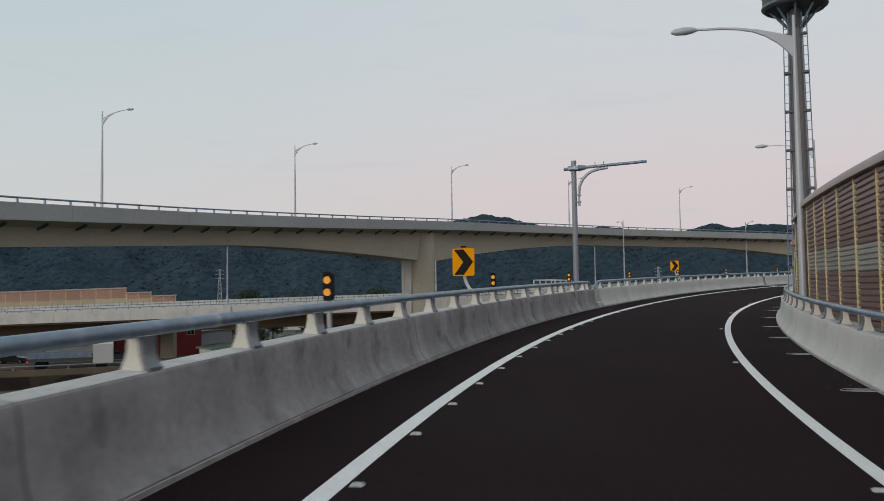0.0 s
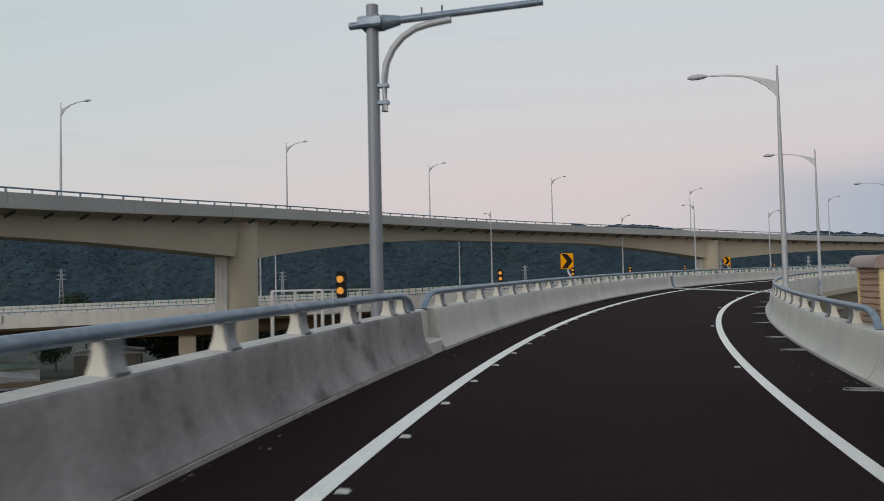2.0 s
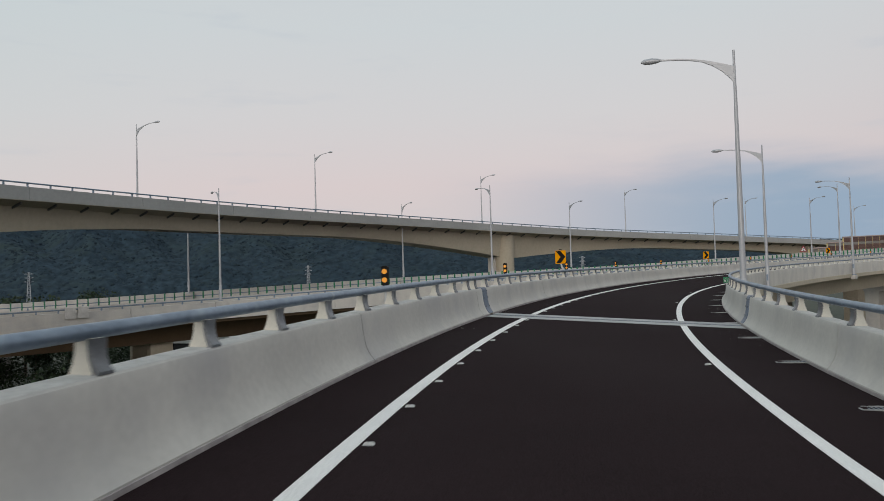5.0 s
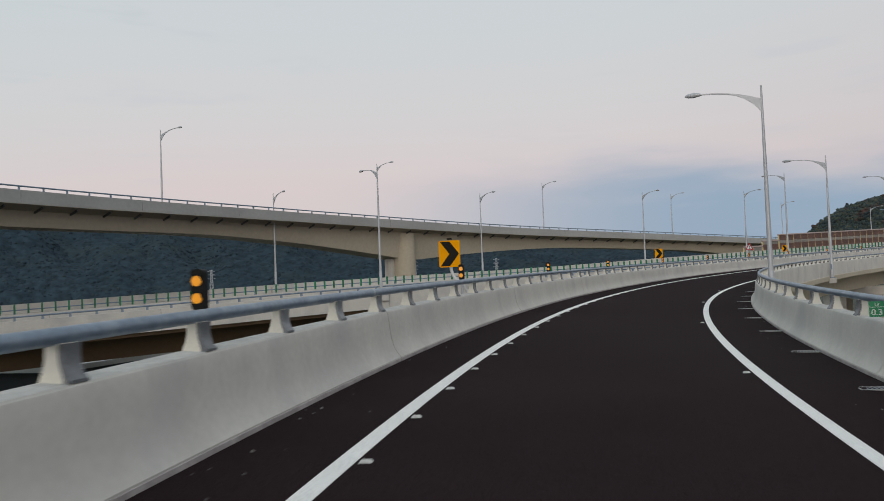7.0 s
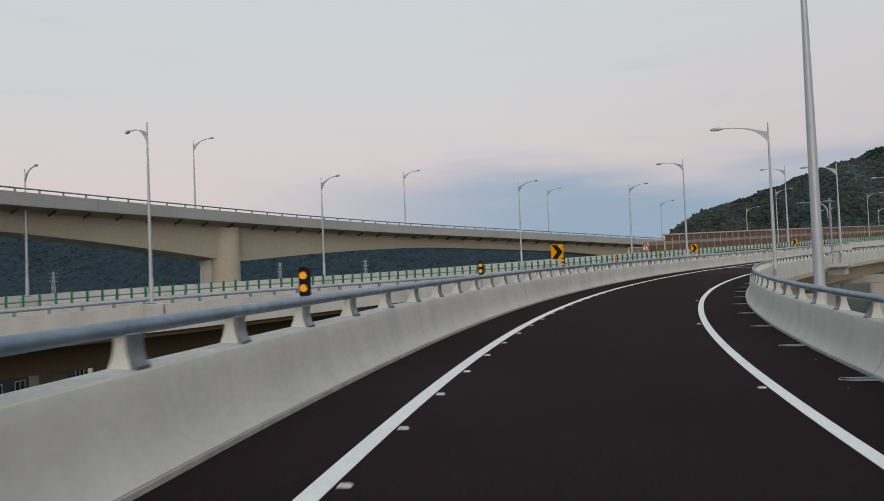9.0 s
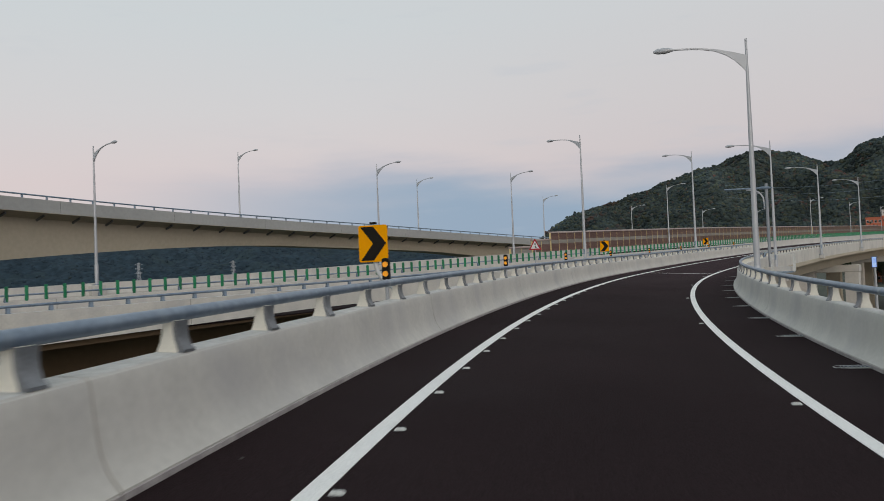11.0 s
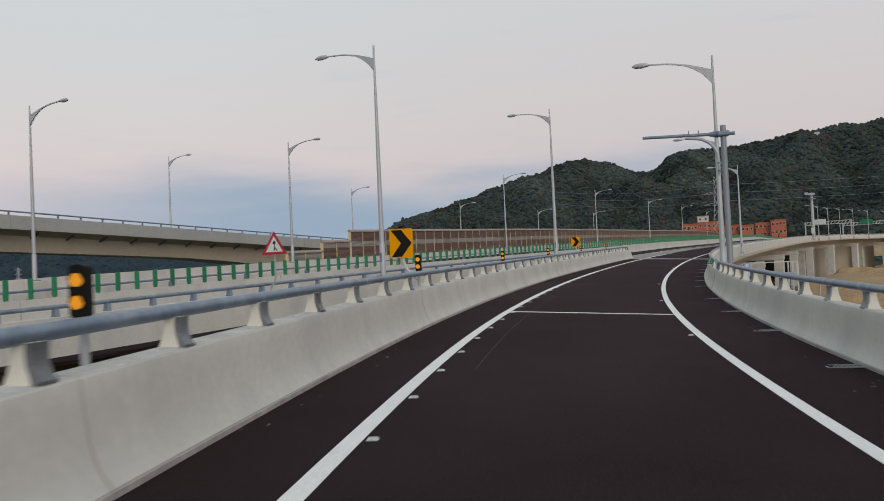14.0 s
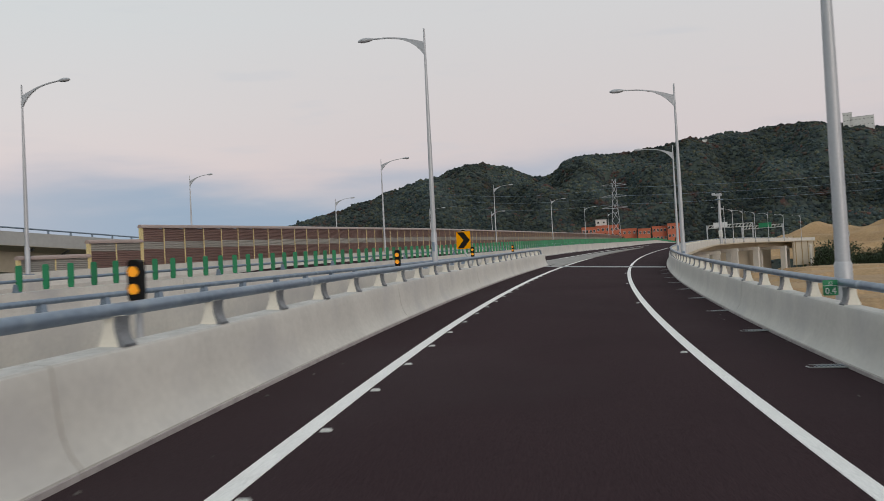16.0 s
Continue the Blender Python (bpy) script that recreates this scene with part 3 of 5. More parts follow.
thing("barrier_niche", RAMP.sweep(25.72, 26.5, [(-LEFT_FOOT - l, u) for l, u in NICHE], 0.36), CONCRETE, "recessed grey concrete link with a low ledge between two barriers", "barrier", "ramp barriers", smooth=35)
L_CUTS = [59.6, 68, 78, 88, 98, 107, 116.4, 126, 136, 146, 156, 166, 176, 187]
for a, b in zip(L_CUTS, L_CUTS[1:]):
    barrier(a, b, -1, CONCRETE, PALE)
R_CUTS = [-45, -33, -21, -9, 1, 11, 19, 25.2]
for a, b in zip(R_CUTS, R_CUTS[1:]):
    barrier(a, b, 1, CONCRETE, PALE)
LINK = [(0.004, -0.02), (0.004, 0.07), (0.10, 0.20), (0.17, 0.40), (0.25, 0.59), (0.27, 0.62), (0.40, 0.62), (0.42, 0.60), (0.42, -0.62), (0.004, -0.62)]
thing("barrier_link", RAMP.sweep(149.06, 149.49, lambda s: [(right_foot(s) + l, u) for l, u in LINK], 0.2), CONCRETE, "recessed pale concrete link filling a barrier joint", "barrier", "ramp barriers", smooth=35)
R_CUTS = [25.23, 34, 43, 51, 59.0, 59.4, 68, 77, 86, 95, 104, 113, 122, 131, 140, 149.05, 149.5, 158, 167, 176, 187, 200, 220, 240, 262, 290, 320, 360, 400, 430, 462]
for a, b in zip(R_CUTS, R_CUTS[1:]):
    if a != 149.05:
        barrier(a, b, 1, CONCRETE, PALE)

post_form = Form()
ol = [(-0.07, 0), (0.088, 0), (0.083, 0.02), (0.062, 0.07), (0.047, 0.13), (0.042, 0.215), (-0.04, 0.215), (-0.038, 0.15), (-0.045, 0.09), (-0.062, 0.04)]
post_form.prism(ol, pose(0, -0.08, 0), 0.16)
post_mesh = post_form.mesh("post", RAIL_POST, 35)
plate = [(-0.108, 0), (-0.066, 0), (-0.058, 0.04), (-0.041, 0.09), (-0.034, 0.15), (-0.036, 0.212), (-0.066, 0.212), (-0.060, 0.16), (-0.065, 0.10), (-0.082, 0.045), (-0.108, 0.018)]
plate_mesh = Form().prism(plate, pose(0, -0.083, 0), 0.166).mesh("front_plate", POST_STEEL, 35)


def guard_rail(s0, s1, side, droop=(False, False), posts=None):
    off = lambda s: side * (LEFT_FOOT + 0.29 if side < 0 else right_foot(s) + 0.29)
    rail = thing("guard_rail", None, None, "tubular steel guard rail on pale cast posts atop the barrier", "guard rail", "guard rails")
    pts = [RAMP.at(s, off(s), 0.895) for s in np.arange(s0, s1 + 0.01, 1.0)]
    if droop[1]:
        pts += [RAMP.at(s1 + a, off(s1), 0.895 - b) for a, b in ((0.2, 0.008), (0.40, 0.045), (0.55, 0.11), (0.66, 0.19), (0.71, 0.26))]
    if droop[0]:
        pts = [RAMP.at(s0 - a, off(s0), 0.895 - b) for a, b in ((0.71, 0.26), (0.66, 0.19), (0.55, 0.11), (0.40, 0.045), (0.2, 0.008))] + pts
    pipe = part("pipe", Form().tube(pts, 0.05, 16), GALV, rail, "blue-grey galvanised pipe", 40)
    for s in np.arange(math.ceil((s0 - 2.6) / 9.3) * 9.3 + 2.6, s1, 9.3):
        part("joint_sleeve", Form().tube([RAMP.at(s + a, off(s), 0.895) for a in (-0.055, -0.05, 0.05, 0.055)], [0.0505, 0.0535, 0.0535, 0.0505], 16), PALE_STEEL, pipe, "paler joint sleeve", 40)
    for s in posts if posts is not None else np.arange(s0 + (0.02 if droop[0] else 0.35), s1 + 0.1, 1.51):
        post = part("post", post_mesh, None, rail, m=RAMP.spot(s, off(s), 0.642) @ pose(0, 0, 0, 0, 0, 0 if side > 0 else 180))
        part("front_plate", plate_mesh, None, post, "grey curved steel plate")


guard_rail(-44.6, 24.95, -1, (False, True), list(np.arange(-44.05, 24.6, 1.5235)) + [25.15])
guard_rail(27.05, 185.6, -1, (True, True), list(np.arange(27.3, 57.5, 1.545)) + [58.02, 58.8] + list(np.interp(np.arange(-2, 77), (-2, 0, 40, 50, 76), (60.08, 63.2, 125.75, 142.0, 184.8))))
guard_rail(-45, 24.4, 1, (False, True))
guard_rail(26.4, 148.64, 1, (True, True), np.arange(27.0, 149.1, 1.575))
guard_rail(150.76, 440, 1, (True, False), np.arange(151.8, 440, 1.575))

# ---- street lamps ----


def street_lamp(top, label, group):
    lamp = thing("street_lamp", None, None, label, "street lamp", group)
    part("pole", Form().tube([(0, 0, 0), (0, 0, top * 0.5), (0, 0, top)], [0.105, 0.08, 0.035], 12), POLE, lamp, smooth=40)
    part("base_plate", Form().box((0, 0, 0.02), (0.4, 0.4, 0.04)), GALV, lamp)
    part("base_sleeve", Form().tube([(0, 0, 0.04), (0, 0, 1.27), (0, 0, 1.3)], [0.116, 0.114, 0.102], 14), POLE, lamp, smooth=40)
    part("hatch", Form().box((0, -0.112, 0.75), (0.10, 0.02, 0.36), None, 0.006), GALV, lamp, "small steel hatch")
    a = Form()
    z = top
    rim = [(0.0, z - 0.52), (-0.35, z - 0.40), (-0.8, z - 0.26), (-1.3, z - 0.155), (-1.65, z - 0.11), (-2.25, z - 0.075)]
    low = [(-2.25, z - 0.115), (-1.65, z - 0.155), (-1.3, z - 0.205), (-0.94, z - 0.29), (-0.63, z - 0.445), (-0.37, z - 0.635), (-0.16, z - 0.86), (0.0, z - 1.07)]
    a.prism(rim + low, pose(0, -0.035, 0), 0.07)
    part("arm", a, POLE, lamp)
    h = Form()
    h.tube([(-2.2, 0, z - 0.095), (-2.32, 0, z - 0.095), (-2.5, 0, z - 0.095), (-2.72, 0, z - 0.10), (-2.84, 0, z - 0.105)], [0.035, 0.075, 0.10, 0.085, 0.03], 10)
    part("lamp_head", h, POLE, lamp, smooth=50)
    return lamp


lamp0 = street_lamp(8.47, "slender grey street lamp with a curved arm over the road", "street lamps")
part("pedestal", Form().box((0.02, 0, -0.2), (0.4, 0.6, 0.36), None, 0.03), CONCRETE, lamp0)
lamp0.matrix_world = RAMP.spot(18.1, 3.47, -0.84)
for s in (43.2, 67.0, 91.75, 121.5, 153.2, 179.8, 206, 346, 362, 378, 395, 412, 430, 448):
    copy_thing(lamp0, RAMP.spot(s, right_foot(s) + 0.64, float(np.interp(s, (44, 120, 180), (-0.42, -0.40, 0.0)))))
lamp_fly = street_lamp(7.9, "slender grey street lamp with a curved arm on the flyover edge", "street lamps")
lamp_fly.matrix_world = FLY.spot(-26, -2.7, 0.25) @ pose(0, 0, 0, 0, 0, 180)
for s in (0, 23, 49.4, 73, 97.1, 127, 158.2, 187.75, 217, 245, 275, 305):
    copy_thing(lamp_fly, FLY.spot(s, -2.7, 0.25) @ pose(0, 0, 0, 0, 0, 180))
lamp1 = street_lamp(9.25, "grey street lamp on a concrete pedestal", "street lamps")
part("pedestal", Form().box((0, 0, -0.45), (0.55, 0.9, 0.9), None, 0.03), CONCRETE, lamp1)
lamp1.matrix_world = MAIN.spot(-0.15, 0.40, 0.72)
for s in (-26, -52, -78, 50.25, 70.8):
    copy_thing(lamp1, MAIN.spot(s, 0.40, 0.72))
lamp_left = street_lamp(8.75, "grey street lamp on the parapet across the main road", "street lamps")
part("pedestal", Form().box((0, 0, -0.45), (0.55, 0.9, 0.9), None, 0.03), CONCRETE, lamp_left)
lamp_left.matrix_world = MAIN.spot(-50, -19.1, 0.55) @ pose(0, 0, 0, 0, 0, 180)
for s in (-25, -0.6, 23.5, 49.15, 69.8, 112, 154, 198, 242, 290):
    copy_thing(lamp_left, MAIN.spot(s, -19.1, 0.55) @ pose(0, 0, 0, 0, 0, 180))

# ---- flyover ----
PIERS_FLY = (-50, 38.0, 126.6, 214, 300)


def girder(s):
    d = min(abs(s - p) for p in PIERS_FLY)
    depth = 1.55 + 2.05 * max(0.0, 1 - d / 32) ** 1.6
    u = -0.02
    return [(-2.85, u), (4.95, u), (4.95, u - 0.12), (3.45, u - 0.45), (3.1, u - depth), (-1.0, u - depth), (-1.35, u - 0.45), (-2.85, u - 0.12)]


thing("flyover_deck", FLY.sweep(-110, 330, girder, 2.0), CONCRETE_TAN, kind="structure")
cuts = list(np.arange(-110, 331, 11.0))
for l0, l1 in ((-2.86, -2.56), (4.66, 4.96)):
    for a, b in zip(cuts, cuts[1:]):
        thing("flyover_parapet", FLY.sweep(a + 0.015, b - 0.015, [(l0, -0.11), (l1, -0.11), (l1, 0.78), (l0, 0.78)], 2.75), CONCRETE_GREY, kind="structure")
fpost = Form().box((0, 0, 0.12), (0.09, 0.10, 0.24)).mesh("post", GALV)
for l0 in (4.8, -2.7):
    frail = thing("guard_rail", None, None, "thin tubular steel rail along the flyover parapet", "guard rail", "guard rails")
    part("pipe", Form().tube([FLY.at(s, l0, 1.04) for s in np.arange(-110, 330.1, 2)], 0.055, 8), GALV, frail, smooth=40)
    for s in np.arange(-109, 329, 2.0):
        part("post", fpost, None, frail, m=FLY.spot(s, l0, 0.78))
bracket = Form().prism([(0, 0), (-0.75, -0.28), (-0.75, -0.42), (0.0, -0.14)], pose(0, -0.06, 0), 0.12)
bracket_mesh = bracket.mesh("drain_bracket", DARK_STEEL)
s = -107.0
while s < 325:
    b = new("drain_bracket", bracket_mesh)
    b.matrix_world = FLY.spot(s, 4.6, -0.22)
    tagged(b, "small dark drain bracket under the flyover edge", "bracket", "drain brackets")
    s += 3.05
for p in PIERS_FLY:
    c = FLY.at(p, 1.05)
    pier = thing("bridge_pier", None, None, "thick round concrete pier carrying the flyover", "bridge pier", "flyover piers")
    pier.matrix_world = pose(c.x, c.y, -8, 0, 0, FLY.turn(p))
    top = c.z - 0.5 + 8
    part("column", Form().tube([(1.75, -1.1, 0), (1.75, -1.1, top - 1.3), (1.75, -1.1, top - 0.1)], [1.3, 1.3, 1.34], 32), CONCRETE_TAN, pier, smooth=40)
    for k in range(3):
        part("drain_cover", Form().box((0.2 + 0.44 * k, -2.2, (top - 3.0) / 2), (0.40, 0.7, top - 3.0), None, 0.04), CONCRETE, pier, "pale vertical drain cover")

# ---- main road ----
def sunk(s):
    """The carriageway lies below the near barrier's foot until the merge."""
    return float(np.interp(s, (80, 92), (-0.45, 0.0)))


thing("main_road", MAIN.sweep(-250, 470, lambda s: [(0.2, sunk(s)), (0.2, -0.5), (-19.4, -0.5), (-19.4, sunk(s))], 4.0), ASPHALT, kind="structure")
def skirt(s):
    """Height of the near barrier's lower edge."""
    return float(np.interp(s, (2, 24), (-0.72, -0.27)))


thing("main_deck", MAIN.sweep(-250, 470, lambda s: [(0.15, -0.51), (0.15, skirt(s) - 0.25), (-2.6, -1.0), (-3.2, -2.6), (-16, -2.6), (-17, -1.0), (-19.7, -0.72), (-19.7, -0.51)], 4.0), GIRDER_BROWN, kind="structure")
MB = [(0.0, -0.02), (0.05, 0.09), (0.09, 0.2), (0.12, 0.33), (0.15, 0.66), (0.45, 0.66), (0.47, -0.72), (0.0, -0.72)]
cuts = list(np.arange(-250, 84.1, 16.7))
for a, b in zip(cuts, cuts[1:]):
    ob = thing("main_barrier", MAIN.sweep(a + 0.015, b - 0.015, lambda s: [(l, u if u > -0.7 else skirt(s)) for l, u in MB], 2.0), CONCRETE, "pale concrete barrier along the main road", "barrier", "main road barriers")
    part("top_finish", MAIN.sweep(a + 0.015, b - 0.015, [(0.155, 0.659), (0.17, 0.664), (0.43, 0.664), (0.445, 0.659)], 4.0), PALE_TOP, ob, "top strip coloured paler to stand for skylight")
for ds in (-0.45, 0.45):
    thing("joint_block", Form().box((0.42, 0, 0.62), (0.5, 0.74, 0.9), MAIN.spot(-36.75 + ds, 0, 0), 0.03), PALE_TOP, "pale concrete block capping the main barrier at a joint", "concrete block", "joint blocks")
thing("left_parapet", MAIN.sweep(-250, 470, [(-19.2 - l, u) for l, u in MB], 4.0), CONCRETE, kind="structure")
GB = [(-4.36, -0.47), (-4.4, -0.02), (-4.47, 0.12), (-4.5, 0.3), (-4.53, 0.75), (-4.78, 0.75), (-4.81, 0.3), (-4.84, 0.12), (-4.9, -0.47)]
for a in range(-250, 465, 12):
    ob = thing("dividing_barrier", MAIN.sweep(a + 0.01, a + 11.99, GB, 4.0), CONCRETE, "low concrete dividing barrier on the main road", "barrier", "dividing barriers")
    part("foot_strip", MAIN.sweep(a + 0.01, a + 11.99, [(-4.352, -0.44), (-4.352, -0.36), (-4.38, -0.36), (-4.38, -0.44)], 4.0), KERB, ob, "rough mortar strip along the foot")
gore_r = lambda s: float(np.interp(s, (84, 98.5, 118.5, 139, 161), (2.4, 1.5, 0.8, 0.57, 0.62)))
gore_l = lambda s: float(np.interp(s, (84, 90, 100, 161), (-0.9, -1.05, -1.1, 0.5)))
gore_z = lambda s: float(np.interp(s, (84, 98.5, 118.5, 139, 161), (0.14, 0.09, 0.04, 0.03, 0.04)))
thing("gore_paving", MAIN.sweep(84.3, 161, lambda s: [(gore_l(s), 0.03), (gore_r(s), gore_z(s)), (gore_r(s), -0.25), (gore_l(s), -0.25)], 2.0), material("worn_hatching", (0.33, 0.315, 0.295), (0.22, 0.21, 0.20), 0.85, scale=0.8, fine=20, spread=0.5), kind="structure")
for l in (-1.3, -4.15):
    thing("road_line", MAIN.sweep(-250, 200, lambda s: [(l, sunk(s) + 0.005), (l + 0.15, sunk(s) + 0.005), (l + 0.15, sunk(s)), (l, sunk(s))], 4.0), WHITE_LINE, kind="structure")
mpost = Form().prism([(-0.09, 0), (0.09, 0), (0.05, 0.2), (-0.05, 0.2)], pose(0, -0.06, 0), 0.12).mesh("post", GALV)
mrail = thing("guard_rail", None, None, "tubular steel guard rail atop the main road barrier", "guard rail", "guard rails")
part("pipe", Form().tube([MAIN.at(s, 0.3, 0.90) for s in np.arange(-250, 84, 2.0)], 0.055, 10), GALV, mrail, smooth=40)
for s in np.arange(-248, 84, 1.5):
    part("post", mpost, None, mrail, m=MAIN.spot(s, 0.3, 0.66))
grail = thing("guard_rail", None, None, "thin steel rail carrying green anti-glare slats", "guard rail", "guard rails")
part("pipe", Form().tube([MAIN.at(s, -4.65, 1.02) for s in np.arange(-250, 470, 2.0)], 0.04, 8), GALV, grail, smooth=40)
for s in np.arange(-248, 190, 4.0):
    part("post", mpost, None, grail, m=MAIN.spot(s, -4.65, 0.75))
slat_mesh = Form().prism([(-0.06, 0), (0.06, 0), (0.075, 0.08), (0.075, 0.57), (0.06, 0.62), (-0.06, 0.62), (-0.075, 0.57), (-0.075, 0.08)], pose(0, -0.025, 0), 0.05).mesh("anti_glare_slat", FENCE_GREEN)
for s in np.arange(-32, 200, 0.80):
    ob = new("anti_glare_slat", slat_mesh)
    ob.matrix_world = MAIN.spot(s, -4.58, 0.78) @ pose(0, 0, 0, 0, 0, 20)
    tagged(ob, "upright green plastic anti-glare slat on a barrier rail", "anti-glare slat", "anti-glare slats")
far_slats = Form()
for s in list(np.arange(-250, -32, 0.80)) + list(np.arange(200, 468, 0.80)):
    far_slats.box((0, 0, 0.31), (0.15, 0.05, 0.62), MAIN.spot(s, -4.58, 0.78) @ pose(0, 0, 0, 0, 0, 20))
thing("distant_anti_glare_slats", far_slats, FENCE_GREEN, "row of green anti-glare slats far along the road", "anti-glare slat", kind="stuff")
for s in list(np.arange(-240, 200, 30.0)):
    for l in (-5, -17):
        c = MAIN.at(s, l)
        pr = thing("bridge_pier", None, None, "square concrete pier under the main road", "bridge pier", "main road piers")
        pr.matrix_world = pose(c.x, c.y, -8, 0, 0, MAIN.turn(s))
        part("column", Form().box((0, 0, (c.z + 5.6) / 2), (2.2, 1.8, c.z + 5.6), None, 0.12), CONCRETE_TAN, pr)
for s in list(np.arange(-40, 110, 32.0)) + list((144, 174, 206, 240, 274, 304, 336, 370, 400, 432, 458)):
    c = RAMP.at(s, 0.1)
    pr = thing("bridge_pier", None, None, "concrete pier with a crosshead under the ramp", "bridge pier", "ramp piers")
    pr.matrix_world = pose(c.x, c.y, -8, 0, 0, RAMP.turn(s))
    w = right_foot(s) - 0.6
    for x in (-1.6, w):
        part("column", Form().box((x, 0, (c.z + 5.3) / 2), (1.5, 1.7, c.z + 5.3), None, 0.15), CONCRETE, pr)
    part("crosshead", Form().box(((w - 1.6) / 2, 0, c.z + 5.35), (w + 3.3, 1.8, 0.9), None, 0.1), CONCRETE, pr)

# ---- things along the ramp ----


def disc(f, c, r, depth, m, n=20):
    """A round plate facing -y."""
    return f.prism([(c[0] + r * math.cos(2 * math.pi * i / n), c[1] + r * math.sin(2 * math.pi * i / n)) for i in range(n)], m, depth)


def rounded(w, h, r, n=4):
    pts = []
    for cx, cz, a0 in ((w / 2 - r, h / 2 - r, 0), (-w / 2 + r, h / 2 - r, 90), (-w / 2 + r, -h / 2 + r, 180), (w / 2 - r, -h / 2 + r, 270)):
        pts += [(cx + r * math.cos(radians(a0 + 90 * k / n)), cz + r * math.sin(radians(a0 + 90 * k / n))) for k in range(n + 1)]
    return pts


def warning_light():
    """Twin amber warning light; its base at the origin, facing -y."""
    t = thing("warning_light", None, None, "black twin-lens amber warning light on a short post", "warning light", "warning lights")
    part("post", Form().tube([(0, 0.02, -0.6), (0, 0.02, 0.72)], 0.028, 10), POLE, t, smooth=40)
    body = part("housing", Form().prism(rounded(0.102, 0.315, 0.03), pose(0, -0.045, 0.84), 0.09), BLACK, t)
    for z in (0.907, 0.773):
        lens = part("lens", disc(Form(), (0, 0), 0.041, 0.02, pose(0, -0.058, z)), AMBER, t, "lit amber lens")
        hood = Form()
        k = 12
        o = [(0.049 * math.cos(math.pi * i / k), y, z + 0.049 * math.sin(math.pi * i / k)) for y in (-0.045, -0.064) for i in range(k + 1)]
        o += [(0.044 * math.cos(math.pi * i / k), y, z + 0.044 * math.sin(math.pi * i / k)) for y in (-0.045, -0.064) for i in range(k + 1)]
        w = k + 1
        hood.add(o, [(i, i + 1, w + i + 1, w + i) for i in range(k)] + [(2 * w + i, 3 * w + i, 3 * w + i + 1, 2 * w + i + 1) for i in range(k)] + [(w + i, w + i + 1, 3 * w + i + 1, 3 * w + i) for i in range(k)])
        part("hood", hood, BLACK, t)
    return t


light0 = warning_light()
light0.matrix_world = RAMP.spot(5.45, -3.10, 0.26)
for s in (14.4, 23.1, 32.9, 42.15, 52.2, 63.5, 73.8, 84.0, 94.2, 105.36, 115.9, 126.45, 137.0, 147.5, 157.2, 167.0, 177.0):
    copy_thing(light0, RAMP.spot(s, -3.10, 0.24))


def chevron_sign():
    """Chevron board facing -y, its post rising from the origin."""
    t = thing("chevron_sign", None, None, "yellow curve sign with a black chevron on a bent post", "road sign", "chevron signs")
    panel = part("panel", Form().prism(rounded(0.465, 0.555, 0.035), pose(0, -0.03, 1.18), 0.02), SIGN_YELLOW, t)
    x0, x1, b = -0.20, 0.01, 0.255
    part("chevron", Form().prism([(x0, b), (x1, b), (0.213, 0.0), (x1, -b), (x0, -b), (0.0, 0.0)], pose(0, -0.034, 1.18), 0.004), SIGN_BLACK, t, "black arrow")
    bend = [(0.37, 0.05, 0.05), (0.365, 0.05, 0.30), (0.34, 0.05, 0.40), (0.28, 0.05, 0.49), (0.17, 0.05, 0.58), (0.08, 0.045, 0.67), (0.03, 0.04, 0.76), (0.005, 0.035, 0.86), (0, 0.03, 1.0), (0, 0.03, 1.46)]
    part("post", Form().tube(bend, 0.034, 12), PALE_POST, t, "bent pale post", smooth=60)
    part("foot_bracket", Form().box((0.37, 0.05, 0.16), (0.10, 0.16, 0.05)), GALV, t)
    for z in (1.02, 1.36):
        part("clamp", Form().box((0, 0.012, z), (0.14, 0.07, 0.045)), GALV, t)
    part("cap", Form().box((0, 0.0, 1.49), (0.10, 0.05, 0.03)), BLACK, t)
    return t


chev0 = chevron_sign()
chev0.matrix_world = RAMP.spot(12.95, -3.36, 0.27) @ pose(0, 0, 0, 0, 0, -6)
for s in (42.7, 74.15, 105.85, 137.05, 167.3):
    copy_thing(chev0, RAMP.spot(s, -3.42, 0.27) @ pose(0, 0, 0, 0, 0, -6))


